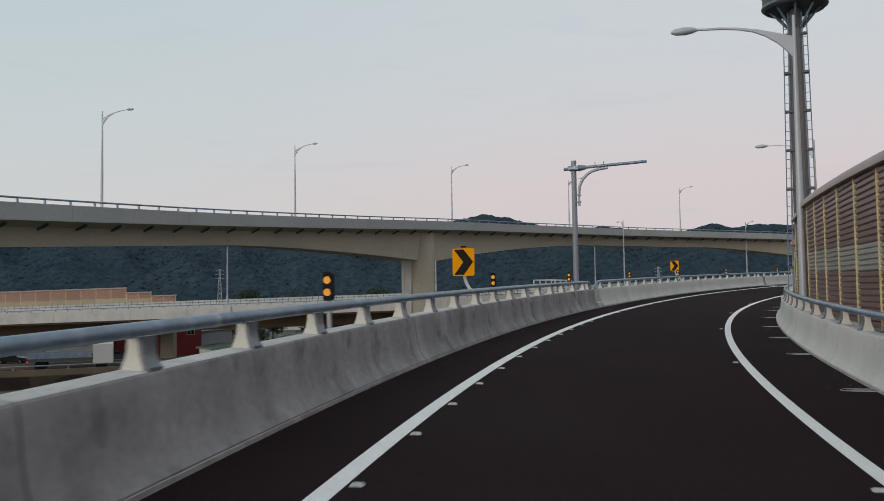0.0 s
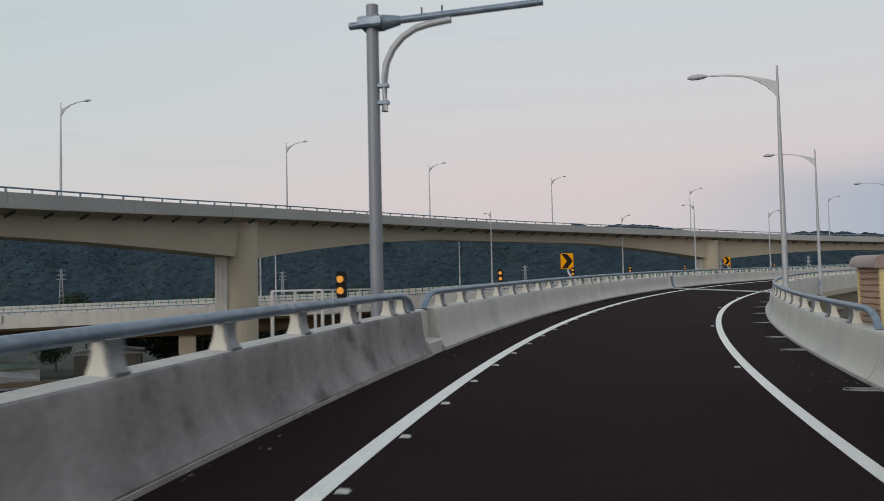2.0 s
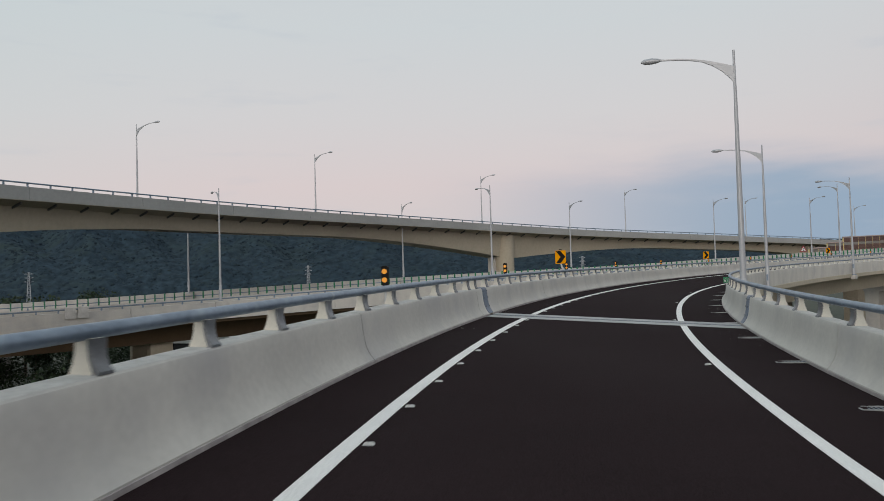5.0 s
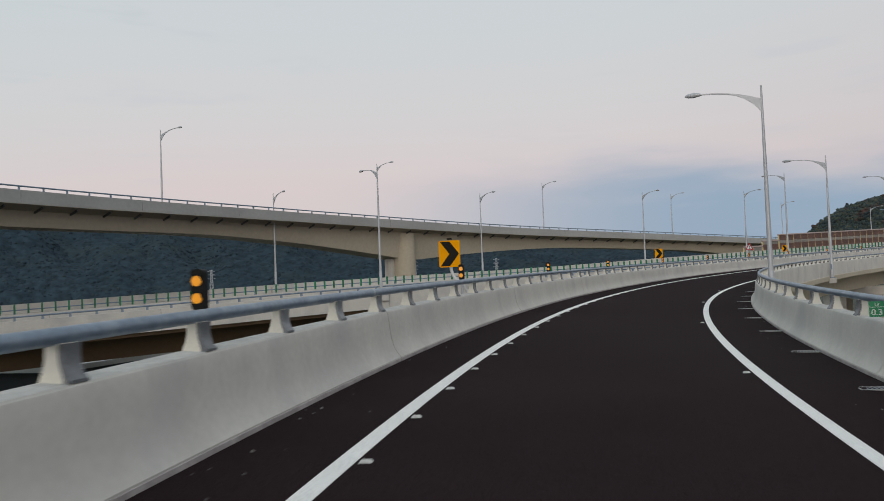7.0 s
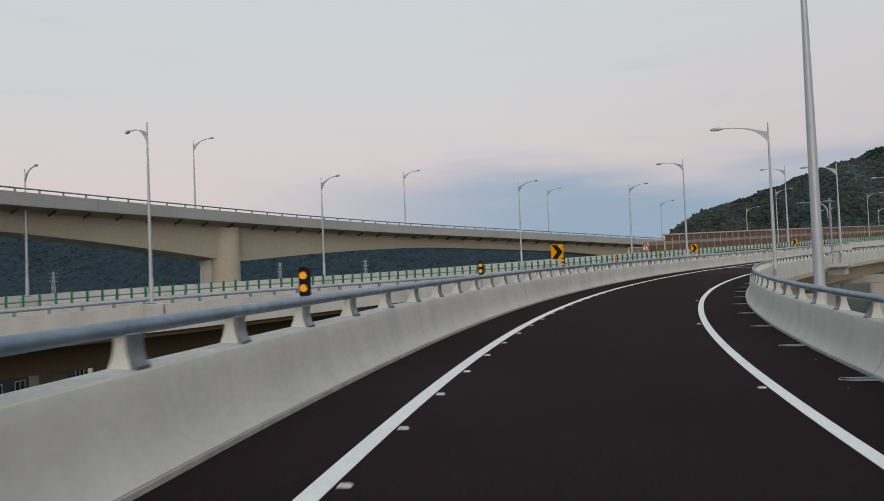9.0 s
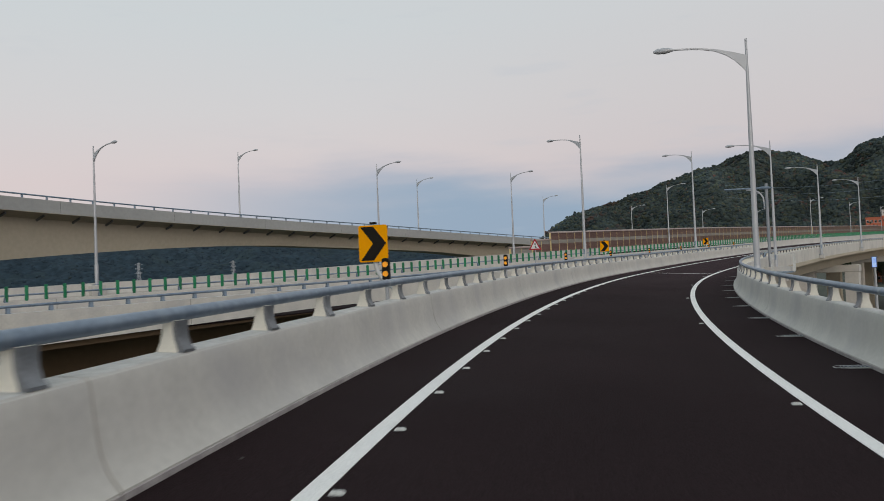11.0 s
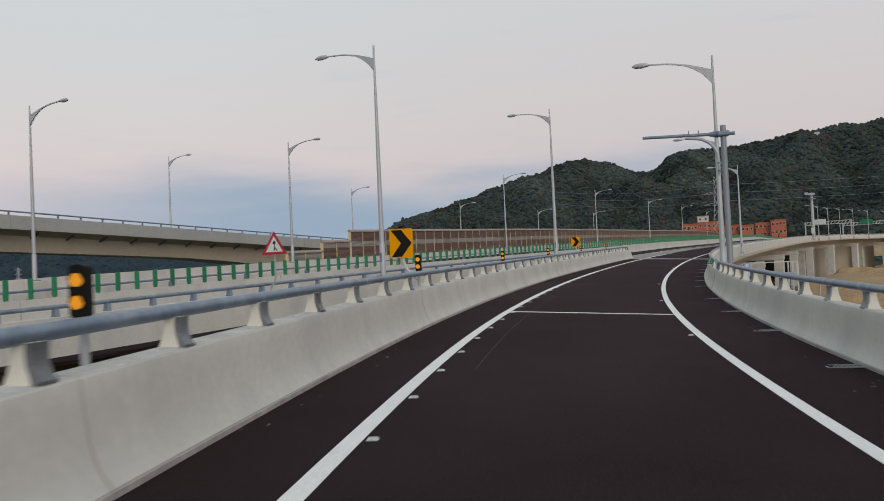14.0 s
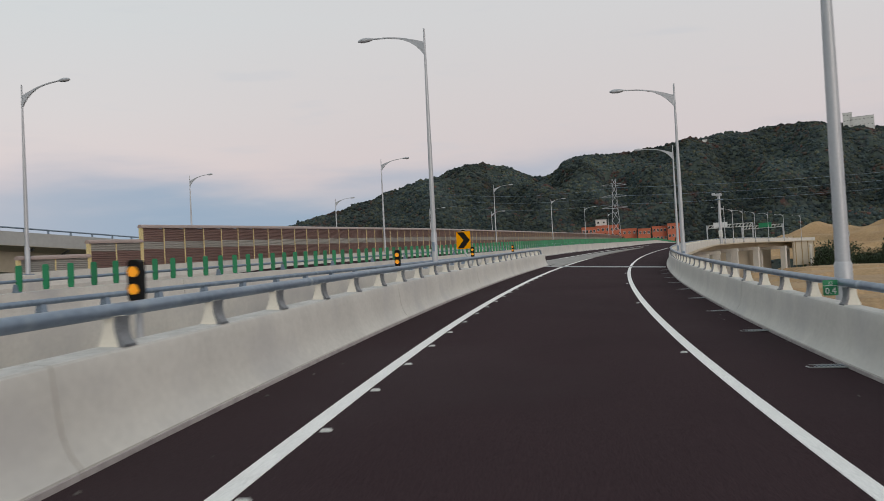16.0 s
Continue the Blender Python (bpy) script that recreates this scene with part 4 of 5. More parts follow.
def camera_gantry():
    """Pole with an arm towards +x and a bowed brace."""
    t = thing("sensor_gantry", None, None, "grey cantilever pole with a bare arm and bowed brace", "gantry", "sensor gantries")
    part("pole", Form().tube([(0, 0, -0.5), (0, 0, 5.3)], [0.096, 0.090], 16), material("gantry_grey", (0.27, 0.285, 0.315), (0.23, 0.245, 0.275), 0.5, 0.2, bump=0.0, grain=0.04), t, smooth=40)
    part("corbel", Form().box((0, 0, -0.25), (0.75, 0.9, 0.5), None, 0.03), CONCRETE, t)
    part("flange", Form().tube([(0, 0, 0), (0, 0, 0.03)], 0.22, 16), GALV, t)
    arm = part("arm", Form().tube([(-0.35, 0, 5.02), (0.3, 0, 5.04), (2.5, 0, 5.10)], [0.055, 0.055, 0.05], 12), GALV, t, smooth=40)
    part("clamp", Form().box((0, 0, 5.03), (0.36, 0.34, 0.16), None, 0.03), GALV, t)
    part("collar", Form().tube([(0.16, 0, 5.03), (0.42, 0, 5.04)], [0.12, 0.07], 12), GALV, t, smooth=40)
    pts = [(0.17, 0, 3.72), (0.17, 0, 4.2)] + [(0.17 + 0.75 * (1 - math.cos(a)), 0, 4.2 + 0.75 * math.sin(a)) for a in (0.3, 0.6, 0.9, 1.2, 1.5)] + [(1.18, 0, 4.98)]
    part("brace", Form().tube(pts, 0.05, 10), POLE, t, smooth=50)
    for z in (3.85, 4.1):
        part("clamp", Form().box((0.08, 0, z), (0.30, 0.10, 0.05)), GALV, t)
    for x in (0.75, 1.05):
        part("pin", Form().tube([(x, 0, 5.05), (x, 0, 5.2)], 0.012, 6), DARK_STEEL, t)
    return t


gan0 = camera_gantry()
gan0.matrix_world = RAMP.spot(25.3, -3.38, -0.18)
thing("gantry_corbel", Form().box((4.35, 0, -0.32), (1.5, 2.6, 0.34), RAMP.spot(149.5, 0, 0)).box((4.2, 0, -0.78), (1.2, 1.8, 0.58), RAMP.spot(149.5, 0, 0)), CONCRETE, kind="structure")
copy_thing(gan0, RAMP.spot(149.5, 3.85, -0.05) @ pose(0, 0, 0, 0, 0, 180))


def access_platform(m, length, width):
    """White steel access landing with hand rails, beside the deck."""
    t = thing("access_platform", None, None, "white steel access landing with hand rails beside the deck", "platform", "access platforms")
    t.matrix_world = m
    part("landing", Form().box((0, length / 2, -0.05), (width, length, 0.08)), GALV, t)
    for x in (-width / 2, width / 2):
        for y in np.linspace(0, length, 4):
            part("post", Form().box((x, y, 0.5), (0.036, 0.036, 1.05)), PLASTER, t)
        for z in (0.35, 0.7, 1.03):
            part("hand_rail", Form().box((x, length / 2, z), (0.026, length, 0.026)), PLASTER, t)
    for y in (0, length):
        part("hand_rail", Form().box((0, y, 1.03), (width, 0.026, 0.026)), PLASTER, t)


access_platform(RAMP.spot(24.7, -4.35, -0.1), 2.4, 0.75)
access_platform(RAMP.spot(146.4, 4.75, -0.08), 2.3, 1.2)


def number_plate(m, words):
    t = thing("marker_plate", None, None, "small green distance plate with white figures by the rail", "road sign", "distance plates")
    t.matrix_world = m @ Matrix.Scale(0.7, 4)
    part("plate", Form().prism(rounded(0.25, 0.27, 0.02), pose(0, 0, 0), 0.012), SIGN_GREEN, t)
    part("divider", Form().box((0, -0.002, 0.035), (0.23, 0.003, 0.008)), SIGN_WHITE, t)
    for txt, z, size in words:
        cu = bpy.data.curves.new("figures", "FONT")
        cu.body, cu.size, cu.align_x, cu.extrude = txt, size, "CENTER", 0.001
        tmp = bpy.data.objects.new("figures", cu)
        me = bpy.data.meshes.new_from_object(tmp)
        bpy.data.objects.remove(tmp)
        me.materials.clear()
        me.materials.append(SIGN_WHITE)
        ob = new("figures", me)
        ob.parent = t
        ob.matrix_local = pose(0, -0.004, z, 90, 0, 0)
    part("clamp", Form().box((0, 0.03, -0.02), (0.05, 0.05, 0.2)), GALV, t)


number_plate(RAMP.spot(68.4, right_foot(69) + 0.16, 0.79), [("0.3", -0.105, 0.15), ("13", 0.05, 0.08)])
number_plate(RAMP.spot(152.1, right_foot(152) + 0.16, 0.83), [("0.4", -0.105, 0.15), ("13", 0.05, 0.08)])

# merge warning triangle on the main road's barrier
t = thing("merge_sign", None, None, "white triangular merge sign with a red border", "road sign")
p = MAIN.at(43.4, 0.55)
t.matrix_world = pose(p.x, p.y, p.z + 0.2, 0, 0, RAMP.turn(132) - 3)
tri = lambda r: [(r * math.sin(radians(a)), r * math.cos(radians(a))) for a in (0, -120, 120)]
part("border", Form().prism(tri(0.50), pose(0, -0.03, 1.90), 0.015), SIGN_RED, t, "red border")
part("face", Form().prism(tri(0.34), pose(0, -0.034, 1.90), 0.004), SIGN_WHITE, t, "white face")
sym = Form()
sym.box((0.01, -0.036, 1.90), (0.03, 0.003, 0.30))
sym.prism([(-0.055, 2.0), (0.075, 2.0), (0.01, 2.11)], pose(0, -0.0375, 0), 0.003)
sym.prism([(0.02, 1.87), (0.09, 1.75), (0.115, 1.775), (0.02, 1.92)], pose(0, -0.0375, 0), 0.003)
part("symbol", sym, SIGN_BLACK, t, "black merge arrow")
part("post", Form().tube([(-0.22, 0.05, -0.25), (-0.22, 0.05, 0.45), (-0.16, 0.04, 0.62), (-0.04, 0.02, 0.78), (0, 0.0, 0.95), (0, 0.0, 2.1)], 0.03, 10), POLE, t, smooth=50)
part("bracket", Form().box((-0.22, 0.05, 0.05), (0.16, 0.14, 0.05)), GALV, t)
part("bracket", Form().box((-0.22, 0.05, -0.2), (0.16, 0.14, 0.05)), GALV, t)

# expansion joints across the ramp
tooth = Form().box((0, 0, 0), (0.028, 0.20, 0.008)).mesh("finger", GALV)
NOSING = material("joint_nosing", (0.48, 0.48, 0.49), (0.38, 0.38, 0.39), 0.85, scale=1.5, fine=30, bump=0.1, grain=0.08)


def expansion_joint(s, tilt, l0, l1):
    skew = lambda l: -tilt * (l + 2.68)
    n = 16
    ls = [l0 + (l1 - l0) * i / n for i in range(n + 1)]
    joint = thing("expansion_joint", None, None, "pale concrete expansion joint with steel fingers across the road", "expansion joint", "expansion joints")
    for a, b in ((s - 0.22, s + 0.27), (s + 0.62, s + 1.10)):
        band = Form()
        vs = [RAMP.at(e + skew(l), l, u) for u in (0.010, -0.02) for l in ls for e in (a, b)]
        k = 2 * (n + 1)
        band.add(vs, [(2 * i, 2 * i + 1, 2 * i + 3, 2 * i + 2) for i in range(n)] + [(2 * i, 2 * i + 2, k + 2 * i + 2, k + 2 * i) for i in range(n)] + [(2 * i + 1, k + 2 * i + 1, k + 2 * i + 3, 2 * i + 3) for i in range(n)])
        part("nosing", band, NOSING, joint)
    gap = Form()
    vs = [RAMP.at(e + skew(l), l, 0.006) for l in ls for e in (s + 0.27, s + 0.62)]
    gap.add(vs, [(2 * i, 2 * i + 1, 2 * i + 3, 2 * i + 2) for i in range(n)])
    part("gap", gap, DARK_STEEL, joint, "dark steel plate")
    for i in range(int((l1 - l0) / 0.064)):
        l = l0 + 0.04 + i * 0.064
        part("finger", tooth, None, joint, m=RAMP.spot(s + 0.39 + 0.11 * (i % 2) + skew(l), l, 0.012))


expansion_joint(59.0, 0.13, -2.66, 3.0)
expansion_joint(185.4, 0.0, -2.66, 3.55)
# seam in the asphalt
thing("asphalt_seam", RAMP.sweep(131, 145, [(-1.255, 0.003), (-1.25, 0.003), (-1.25, -0.01), (-1.255, -0.01)], 1.0), material("seam_dust", (0.08, 0.07, 0.068), None, 0.9), kind="structure")
bolt_mesh = Form().tube([(0, 0, 0), (0, 0, 0.012)], 0.014, 8).mesh("bolt", DARK_STEEL)
for side in (-1, 1):
    s0 = 59.2 if side < 0 else 58.75
    edge = lambda s: LEFT_FOOT if side < 0 else right_foot(s)
    skin = [(l - 0.012, u) for l, u in NJ[1:11]] + [(0.186, 0.657), (0.46, 0.657), (0.46, 0.646), (0.192, 0.640)] + [(l + 0.004, u) for l, u in reversed(NJ[1:11])]
    cover = thing("joint_cover", RAMP.sweep(s0, s0 + 0.48, lambda s: [(side * (edge(s) + l), u) for l, u in skin], 0.24), STEEL_BLUE, "blue-grey steel cover plate over the barrier joint", "cover plate", "joint covers", smooth=35)
    for ds in (0.05, 0.43):
        for l, u in ((0.128, 0.42), (0.15, 0.58), (0.09, 0.22)):
            part("bolt", bolt_mesh, None, cover, m=RAMP.spot(s0 + ds, side * (edge(s0) + l - 0.012), u) @ pose(0, 0, 0, 0, -90 * side, 0))

# ---- road studs and drains ----
stud = Form()
o = [(-0.043, -0.035, 0), (0.043, -0.035, 0), (0.043, 0.035, 0), (-0.043, 0.035, 0), (-0.032, -0.015, 0.018), (0.032, -0.015, 0.018), (0.032, 0.015, 0.018), (-0.032, 0.015, 0.018)]
stud.add(o, [(3, 2, 1, 0), (4, 5, 6, 7), (0, 1, 5, 4), (1, 2, 6, 5), (2, 3, 7, 6), (3, 0, 4, 7)])
stud_mesh = stud.mesh("road_stud", material("stud_white", (0.60, 0.60, 0.58), (0.42, 0.42, 0.41), 0.35, bump=0.0))
left_studs = np.interp(np.arange(-3, 118), (-3, 0, 1, 3, 6, 11, 17, 22, 39, 45, 50, 67, 73, 79, 85, 91, 117), (-2.9, 1.79, 3.38, 6.39, 11.02, 18.65, 28.12, 36.25, 62.8, 72.13, 80.37, 108.14, 117.84, 127.52, 137.4, 147.35, 190.5))
right_studs = np.interp(np.arange(-1, 22), (-1, 0, 1, 2, 3, 6, 7, 8, 9, 12, 13, 15, 16, 21), (2.7, 10.5, 18.33, 26.27, 34.5, 59.77, 68.07, 76.27, 84.86, 110.2, 118.56, 135.23, 143.7, 186.0))
for l, places in ((-1.612, left_studs), (1.607, right_studs)):
    for s in places:
        ob = new("road_stud", stud_mesh)
        ob.matrix_world = RAMP.spot(s, l, 0.003)
        tagged(ob, "small white reflective stud on the asphalt beside the line", "road stud", "road studs")
grate_rim = Form()
for x, y, sx, sy in ((0, -0.11, 0.46, 0.03), (0, 0.11, 0.46, 0.03), (-0.22, 0, 0.03, 0.25), (0.22, 0, 0.03, 0.25)):
    grate_rim.box((x, y, 0.004), (sx, sy, 0.012))
gf, gb = grate_rim.mesh("rim", material("pale_rim", (0.42, 0.42, 0.42), (0.34, 0.34, 0.34), 0.7, scale=8)), Form().box((0, 0, 0.002), (0.014, 0.2, 0.008)).mesh("bar", GALV)
# Flat black plate painted in for the shaded pit below the bars.
gd = Form().box((0, 0, -0.002), (0.42, 0.2, 0.008)).mesh("sump", BLACK)


def drain(m):
    t = thing("drain_grate", None, None, "rectangular grey steel drain grate in the asphalt", "drain", "drain grates")
    t.matrix_world = m
    part("rim", gf, None, t)
    part("sump", gd, None, t)
    for i in range(9):
        part("bar", gb, None, t, m=pose(-0.18 + 0.045 * i, 0, 0))
    return t


drain_places = [0.4, 8.0, 12.7, 16.5, 20.3, 24.6, 29.5, 32.2, 36.6, 40.8] + [44.56 + 3.763 * k for k in range(6)] + [67.14 + 3.741 * k for k in range(15)] + [123.5, 127.4, 132.0, 136.3, 140.5, 144.9, 151.2, 155.0, 158.8] + [162.6 + 3.8 * k for k in range(7)]
grate0 = drain(RAMP.spot(4.0, right_foot(4) - 0.19, 0.002))
for s in drain_places:
    copy_thing(grate0, RAMP.spot(s, right_foot(s) - 0.19, 0.002))

# loose grit and mortar crumbs swept against the barriers
rng = np.random.default_rng(11)
grit = Form()
for a, b, n in ((8, 22, 90), (24, 36, 150), (54, 66, 110), (66, 100, 60), (118, 160, 120)):
    for _ in range(n):
        s = rng.uniform(a, b)
        left = rng.random() < 0.35
        l = -LEFT_FOOT + 0.02 + abs(rng.normal(0, 0.22)) if left else right_foot(s) - 0.02 - abs(rng.normal(0, 0.35))
        r = rng.uniform(0.006, 0.022)
        c = RAMP.at(s, l, 0.0)
        ring = [c + Vector((r * rng.uniform(0.6, 1.3) * math.cos(k * 1.571 + 0.4), r * rng.uniform(0.6, 1.3) * math.sin(k * 1.571 + 0.4), 0.001)) for k in range(4)]
        grit.add(ring + [c + Vector((rng.uniform(-0.3, 0.3) * r, rng.uniform(-0.3, 0.3) * r, r * rng.uniform(0.4, 0.9)))], [(0, 1, 4), (1, 2, 4), (2, 3, 4), (3, 0, 4)])
thing("grit", grit, material("grit_stone", (0.17, 0.16, 0.15), (0.10, 0.095, 0.09), 0.9, bump=0.0, island=0.5), "loose grey grit and crumbs on the asphalt by the barriers", "grit", kind="stuff")

# ---- sound walls ----


def louvre(width, height, depth=0.09, pitch=0.095):
    f = Form()
    n = max(1, int(round(height / pitch)))
    h = height / n
    prof = []
    for k in range(n):
        prof += [(-depth / 2 + 0.03, k * h), (-depth / 2, k * h + 0.25 * h), (-depth / 2, k * h + 0.8 * h), (-depth / 2 + 0.03, k * h + 0.97 * h)]
    prof += [(depth / 2, height), (depth / 2, 0)]
    m = len(prof)
    f.add([(x, y, z) for x in (-width / 2, width / 2) for y, z in prof], [(i, (i + 1) % m, m + (i + 1) % m, m + i) for i in range(m)] + [tuple(range(m))[::-1], tuple(range(m, 2 * m))])
    return f


def sound_wall(way, s0, s1, l, base, top, bay, rows, face, label):
    """rows: (height from, height to, material) above the base; face: +1 seen from the right side of the way, -1 from its left."""
    wall = thing("sound_wall", None, None, label, "sound wall", "sound walls")
    n = max(1, int(round((s1 - s0) / bay)))
    d = (s1 - s0) / n
    meshes = [(louvre(d - 0.05, b - a).mesh("panel", mat), a) for a, b, mat in rows]
    pm = Form().box((0, 0, (top - base) / 2), (0.07, 0.12, top - base)).mesh("post", WALL_POST)
    end_pm = Form().box((0, 0, (top - base) / 2 + 0.02), (0.17, 0.16, top - base + 0.04), None, 0.01).mesh("end_post", WALL_POST)
    for k in range(n + 1):
        m = way.spot(s0 + k * d, l, base) @ pose(0, 0, 0, 0, 0, 90)
        if k == 0 and bay > 1.5:
            part("end_post", end_pm, None, wall, "broad cream end post", m=m)
        else:
            part("post", pm, None, wall, m=m)
    for k in range(n):
        for me, a in meshes:
            part("panel", me, None, wall, m=way.spot(s0 + (k + 0.5) * d, l, base + a) @ pose(0, 0, 0, 0, 0, 90 * face))
    cap = [(-0.15, -0.02), (-0.15, 0.06), (-0.11, 0.13), (-0.04, 0.165), (0.04, 0.165), (0.11, 0.13), (0.15, 0.06), (0.15, -0.02)]
    part("coping", way.sweep(s0 - 0.1, s1 + 0.1, [(l + a, top + b) for a, b in cap], 1.5), WALL_CAP, wall, "rounded mauve-grey coping", 50)
    return wall


def band_rows(h, low=0.42, high=0.62):
    return [(0.0, h * low, PANEL_BROWN), (h * low, h * high, PANEL_GREY), (h * high, h - 0.01, PANEL_BROWN)]


WL = "ribbed brown sound wall with a grey band and cream posts"
RW = 3.62
sound_wall(RAMP, -43.45, 19.35, RW, 0.645, 3.02, 1.57, band_rows(2.375, 0.36, 0.54), -1, WL + " on the ramp barrier")
sound_wall(RAMP, 19.5, 22.1, RW, 0.645, 2.88, 1.3, band_rows(2.235, 0.38, 0.57), -1, WL + " on the ramp barrier")
sound_wall(RAMP, 22.2, 23.6, RW, 0.645, 2.24, 1.4, [(0, 1.1, PANEL_BROWN), (1.1, 1.585, PANEL_GREY)], -1, "short stepped end of the brown sound wall")
sound_wall(RAMP, 26.6, 27.9, RW, 0.645, 1.48, 1.3, [(0, 0.825, PANEL_TAN)], -1, "low end piece of the sound wall with a tan coping")
LW = -19.45
sound_wall(MAIN, 78.0, 200, LW, 0.66, 2.75, 1.9, band_rows(2.09), 1, WL + " far across the main road")
sound_wall(MAIN, 74.0, 77.9, LW, 0.66, 1.95, 1.95, [(0, 0.85, PANEL_BROWN), (0.85, 1.28, PANEL_GREY)], 1, "stepped lower end of the brown sound wall")
sound_wall(MAIN, 69.6, 73.9, LW, 0.66, 1.25, 2.15, [(0, 0.58, PANEL_GREY)], 1, "lowest stepped end of the brown sound wall")
sound_wall(MAIN, 200.2, 330, LW, 0.66, 2.75, 3.8, band_rows(2.09), 1, WL + " far across the main road")
# Tan and cream panels here carry the warm evening light in their colour.
sound_wall(MAIN, -170, -97, LW, 0.66, 2.85, 2.2, [(0.0, 0.75, PANEL_CREAM), (0.75, 2.18, PANEL_TAN)], 1, "ribbed sound wall across the main road, coloured pinkish-tan and cream for warm light")
sound_wall(MAIN, -96.9, -93.3, LW, 0.66, 2.1, 1.8, [(0, 0.6, PANEL_CREAM), (0.6, 1.42, PANEL_TAN)], 1, "stepped lower end of the warm-tinted sound wall")
sound_wall(MAIN, -93.2, -89.6, LW, 0.66, 1.5, 1.8, [(0, 0.82, PANEL_TAN)], 1, "lowest stepped end of the warm-tinted sound wall")

# ---- tall mast with ladder and head ring ----
mast = thing("light_mast", None, None, "tall tapering grey steel mast with ladders and a ring head", "mast")
mast.matrix_world = RAMP.spot(24.5, 3.86, -0.6)
part("shaft", Form().tube([(0, 0, 0), (0, 0, 11.2)], [0.27, 0.19], 12), material("mast_grey", (0.16, 0.145, 0.135), None, 0.6, 0.1, scale=1.0), mast, smooth=20)
for x in (-0.40, 0.36):
    lad = Form()
    for dx in (-0.07, 0.07):
        lad.tube([(x + dx, -0.1, 0.4), (x * 0.68 + dx, -0.1, 10.1)], 0.018 if dx * x > 0 else 0.03, 6)
    part("ladder_rail", lad, GALV, mast)
    rung = Form().tube([(-0.07, 0, 0), (0.07, 0, 0)], 0.01, 5).mesh("rung", GALV)
    for k in range(33):
        z = 0.6 + 0.29 * k
        part("rung", rung, None, mast, m=pose(x * (1 - 0.32 * (z - 0.4) / 9.7), -0.1, z))
    for k in range(8):
        z = 1.0 + 1.2 * k
        xx = x * (1 - 0.32 * (z - 0.4) / 9.7)
        part("cage_clamp", Form().box((xx * 0.85, -0.1, z), (abs(xx) * 0.75, 0.14, 0.07)), DARK_STEEL, mast)
ring = Form()
for z, r in ((10.3, 0.94), (10.75, 0.97)):
    ring.tube([(r * math.cos(2 * math.pi * i / 24), r * math.sin(2 * math.pi * i / 24), z) for i in range(25)], 0.04, 6, False)
part("ring_floor", Form().tube([(0, 0, 10.2), (0, 0, 10.25), (0, 0, 10.42)], [0.88, 0.93, 0.93], 28), DARK_STEEL, mast)
part("ring_rail", ring, GALV, mast)
for i in range(8):
    a = 2 * math.pi * i / 8
    part("strut", Form().tube([(0.2 * math.cos(a), 0.2 * math.sin(a), 9.6), (0.72 * math.cos(a), 0.72 * math.sin(a), 10.22)], 0.035, 6), GALV, mast)
    part("floodlight", Form().box((0.8 * math.cos(a), 0.8 * math.sin(a), 10.6), (0.26, 0.26, 0.34), None, 0.03), DARK_STEEL, mast)

# ---- surroundings below and beyond ----


def tree(seed, height, spread, leaf=0.17, n=2800):
    rnd = random.Random(seed)
    t = thing("tree", None, None, "dark green broadleaf tree with an uneven crown", "tree", "trees")
    tr = Form().tube([(0, 0, -0.3), (0.1, 0, height * 0.3), (0.0, 0.15, height * 0.6)], [0.16 * height / 6, 0.12 * height / 6, 0.05 * height / 6], 7)
    for k in range(5):
        a = rnd.uniform(0, 6.28)
        z = height * rnd.uniform(0.3, 0.5)
        tr.tube([(0.05, 0.05, z), (spread * 0.35 * math.cos(a), spread * 0.35 * math.sin(a), z + height * 0.22)], [0.07 * height / 6, 0.02], 5)
    part("trunk", tr, BARK, t)
    f = Form()
    lobes = [(rnd.uniform(-0.5, 0.5) * spread, rnd.uniform(-0.5, 0.5) * spread, height * rnd.uniform(0.45, 0.85), spread * rnd.uniform(0.28, 0.5)) for _ in range(9)]
    for k in range(n):
        x, y, z, r = lobes[k % 9]
        d = Vector((rnd.gauss(0, 1), rnd.gauss(0, 1), rnd.gauss(0, 0.8))).normalized() * r * rnd.uniform(0.6, 1.05)
        c = Vector((x, y, z)) + d
        q = Euler((rnd.uniform(-1.2, 1.2), rnd.uniform(-1.2, 1.2), rnd.uniform(0, 6.28))).to_matrix()
        w = leaf * rnd.uniform(0.6, 1.3) * height / 6
        f.add([c + q @ Vector(p) for p in ((-w, 0, 0), (-0.2 * w, -0.6 * w, 0.15 * w), (w, 0, 0), (0.1 * w, 0.6 * w, 0.2 * w))], [(0, 1, 2, 3)])
    part("crown", f, LEAF_NEAR, t)
    return t


BARK = material("bark", (0.10, 0.075, 0.055), None, 0.9)
LEAF_NEAR = material("leaves", (0.026, 0.046, 0.016), (0.015, 0.028, 0.012), 0.8, scale=0.6, fine=8, bump=0.0, island=0.5)
trees = [tree(k, h, sp) for k, (h, sp) in enumerate(((6.5, 4.5), (5.0, 4.5), (8.0, 5.0)))]
spots = [(-47, 150, 1.0), (-38, 152, 1.2), (-33, 158, 0.9), (-30, 132, 1.0), (-22, 140, 1.1), (-14, 120, 1.3), (-9, 124, 1.2), (-5, 128, 1.3), (1, 126, 1.2), (6, 124, 1.3), (10, 129, 1.3), (2, 96, 1.0), (6, 99, 1.1), (9, 93, 1.2), (13, 96, 1.2), (17, 101, 1.2), (14, 90, 1.0), (21, 97, 1.0), (-60, 180, 1.3), (-75, 190, 1.4), (-20, 190, 1.3), (20, 190, 1.3), (60, 220, 1.4), (90, 230, 1.3), (34, 170, 1.2)]
spots = [(x, y, c * (0.6 if y < 135 else 0.85)) for x, y, c in spots]
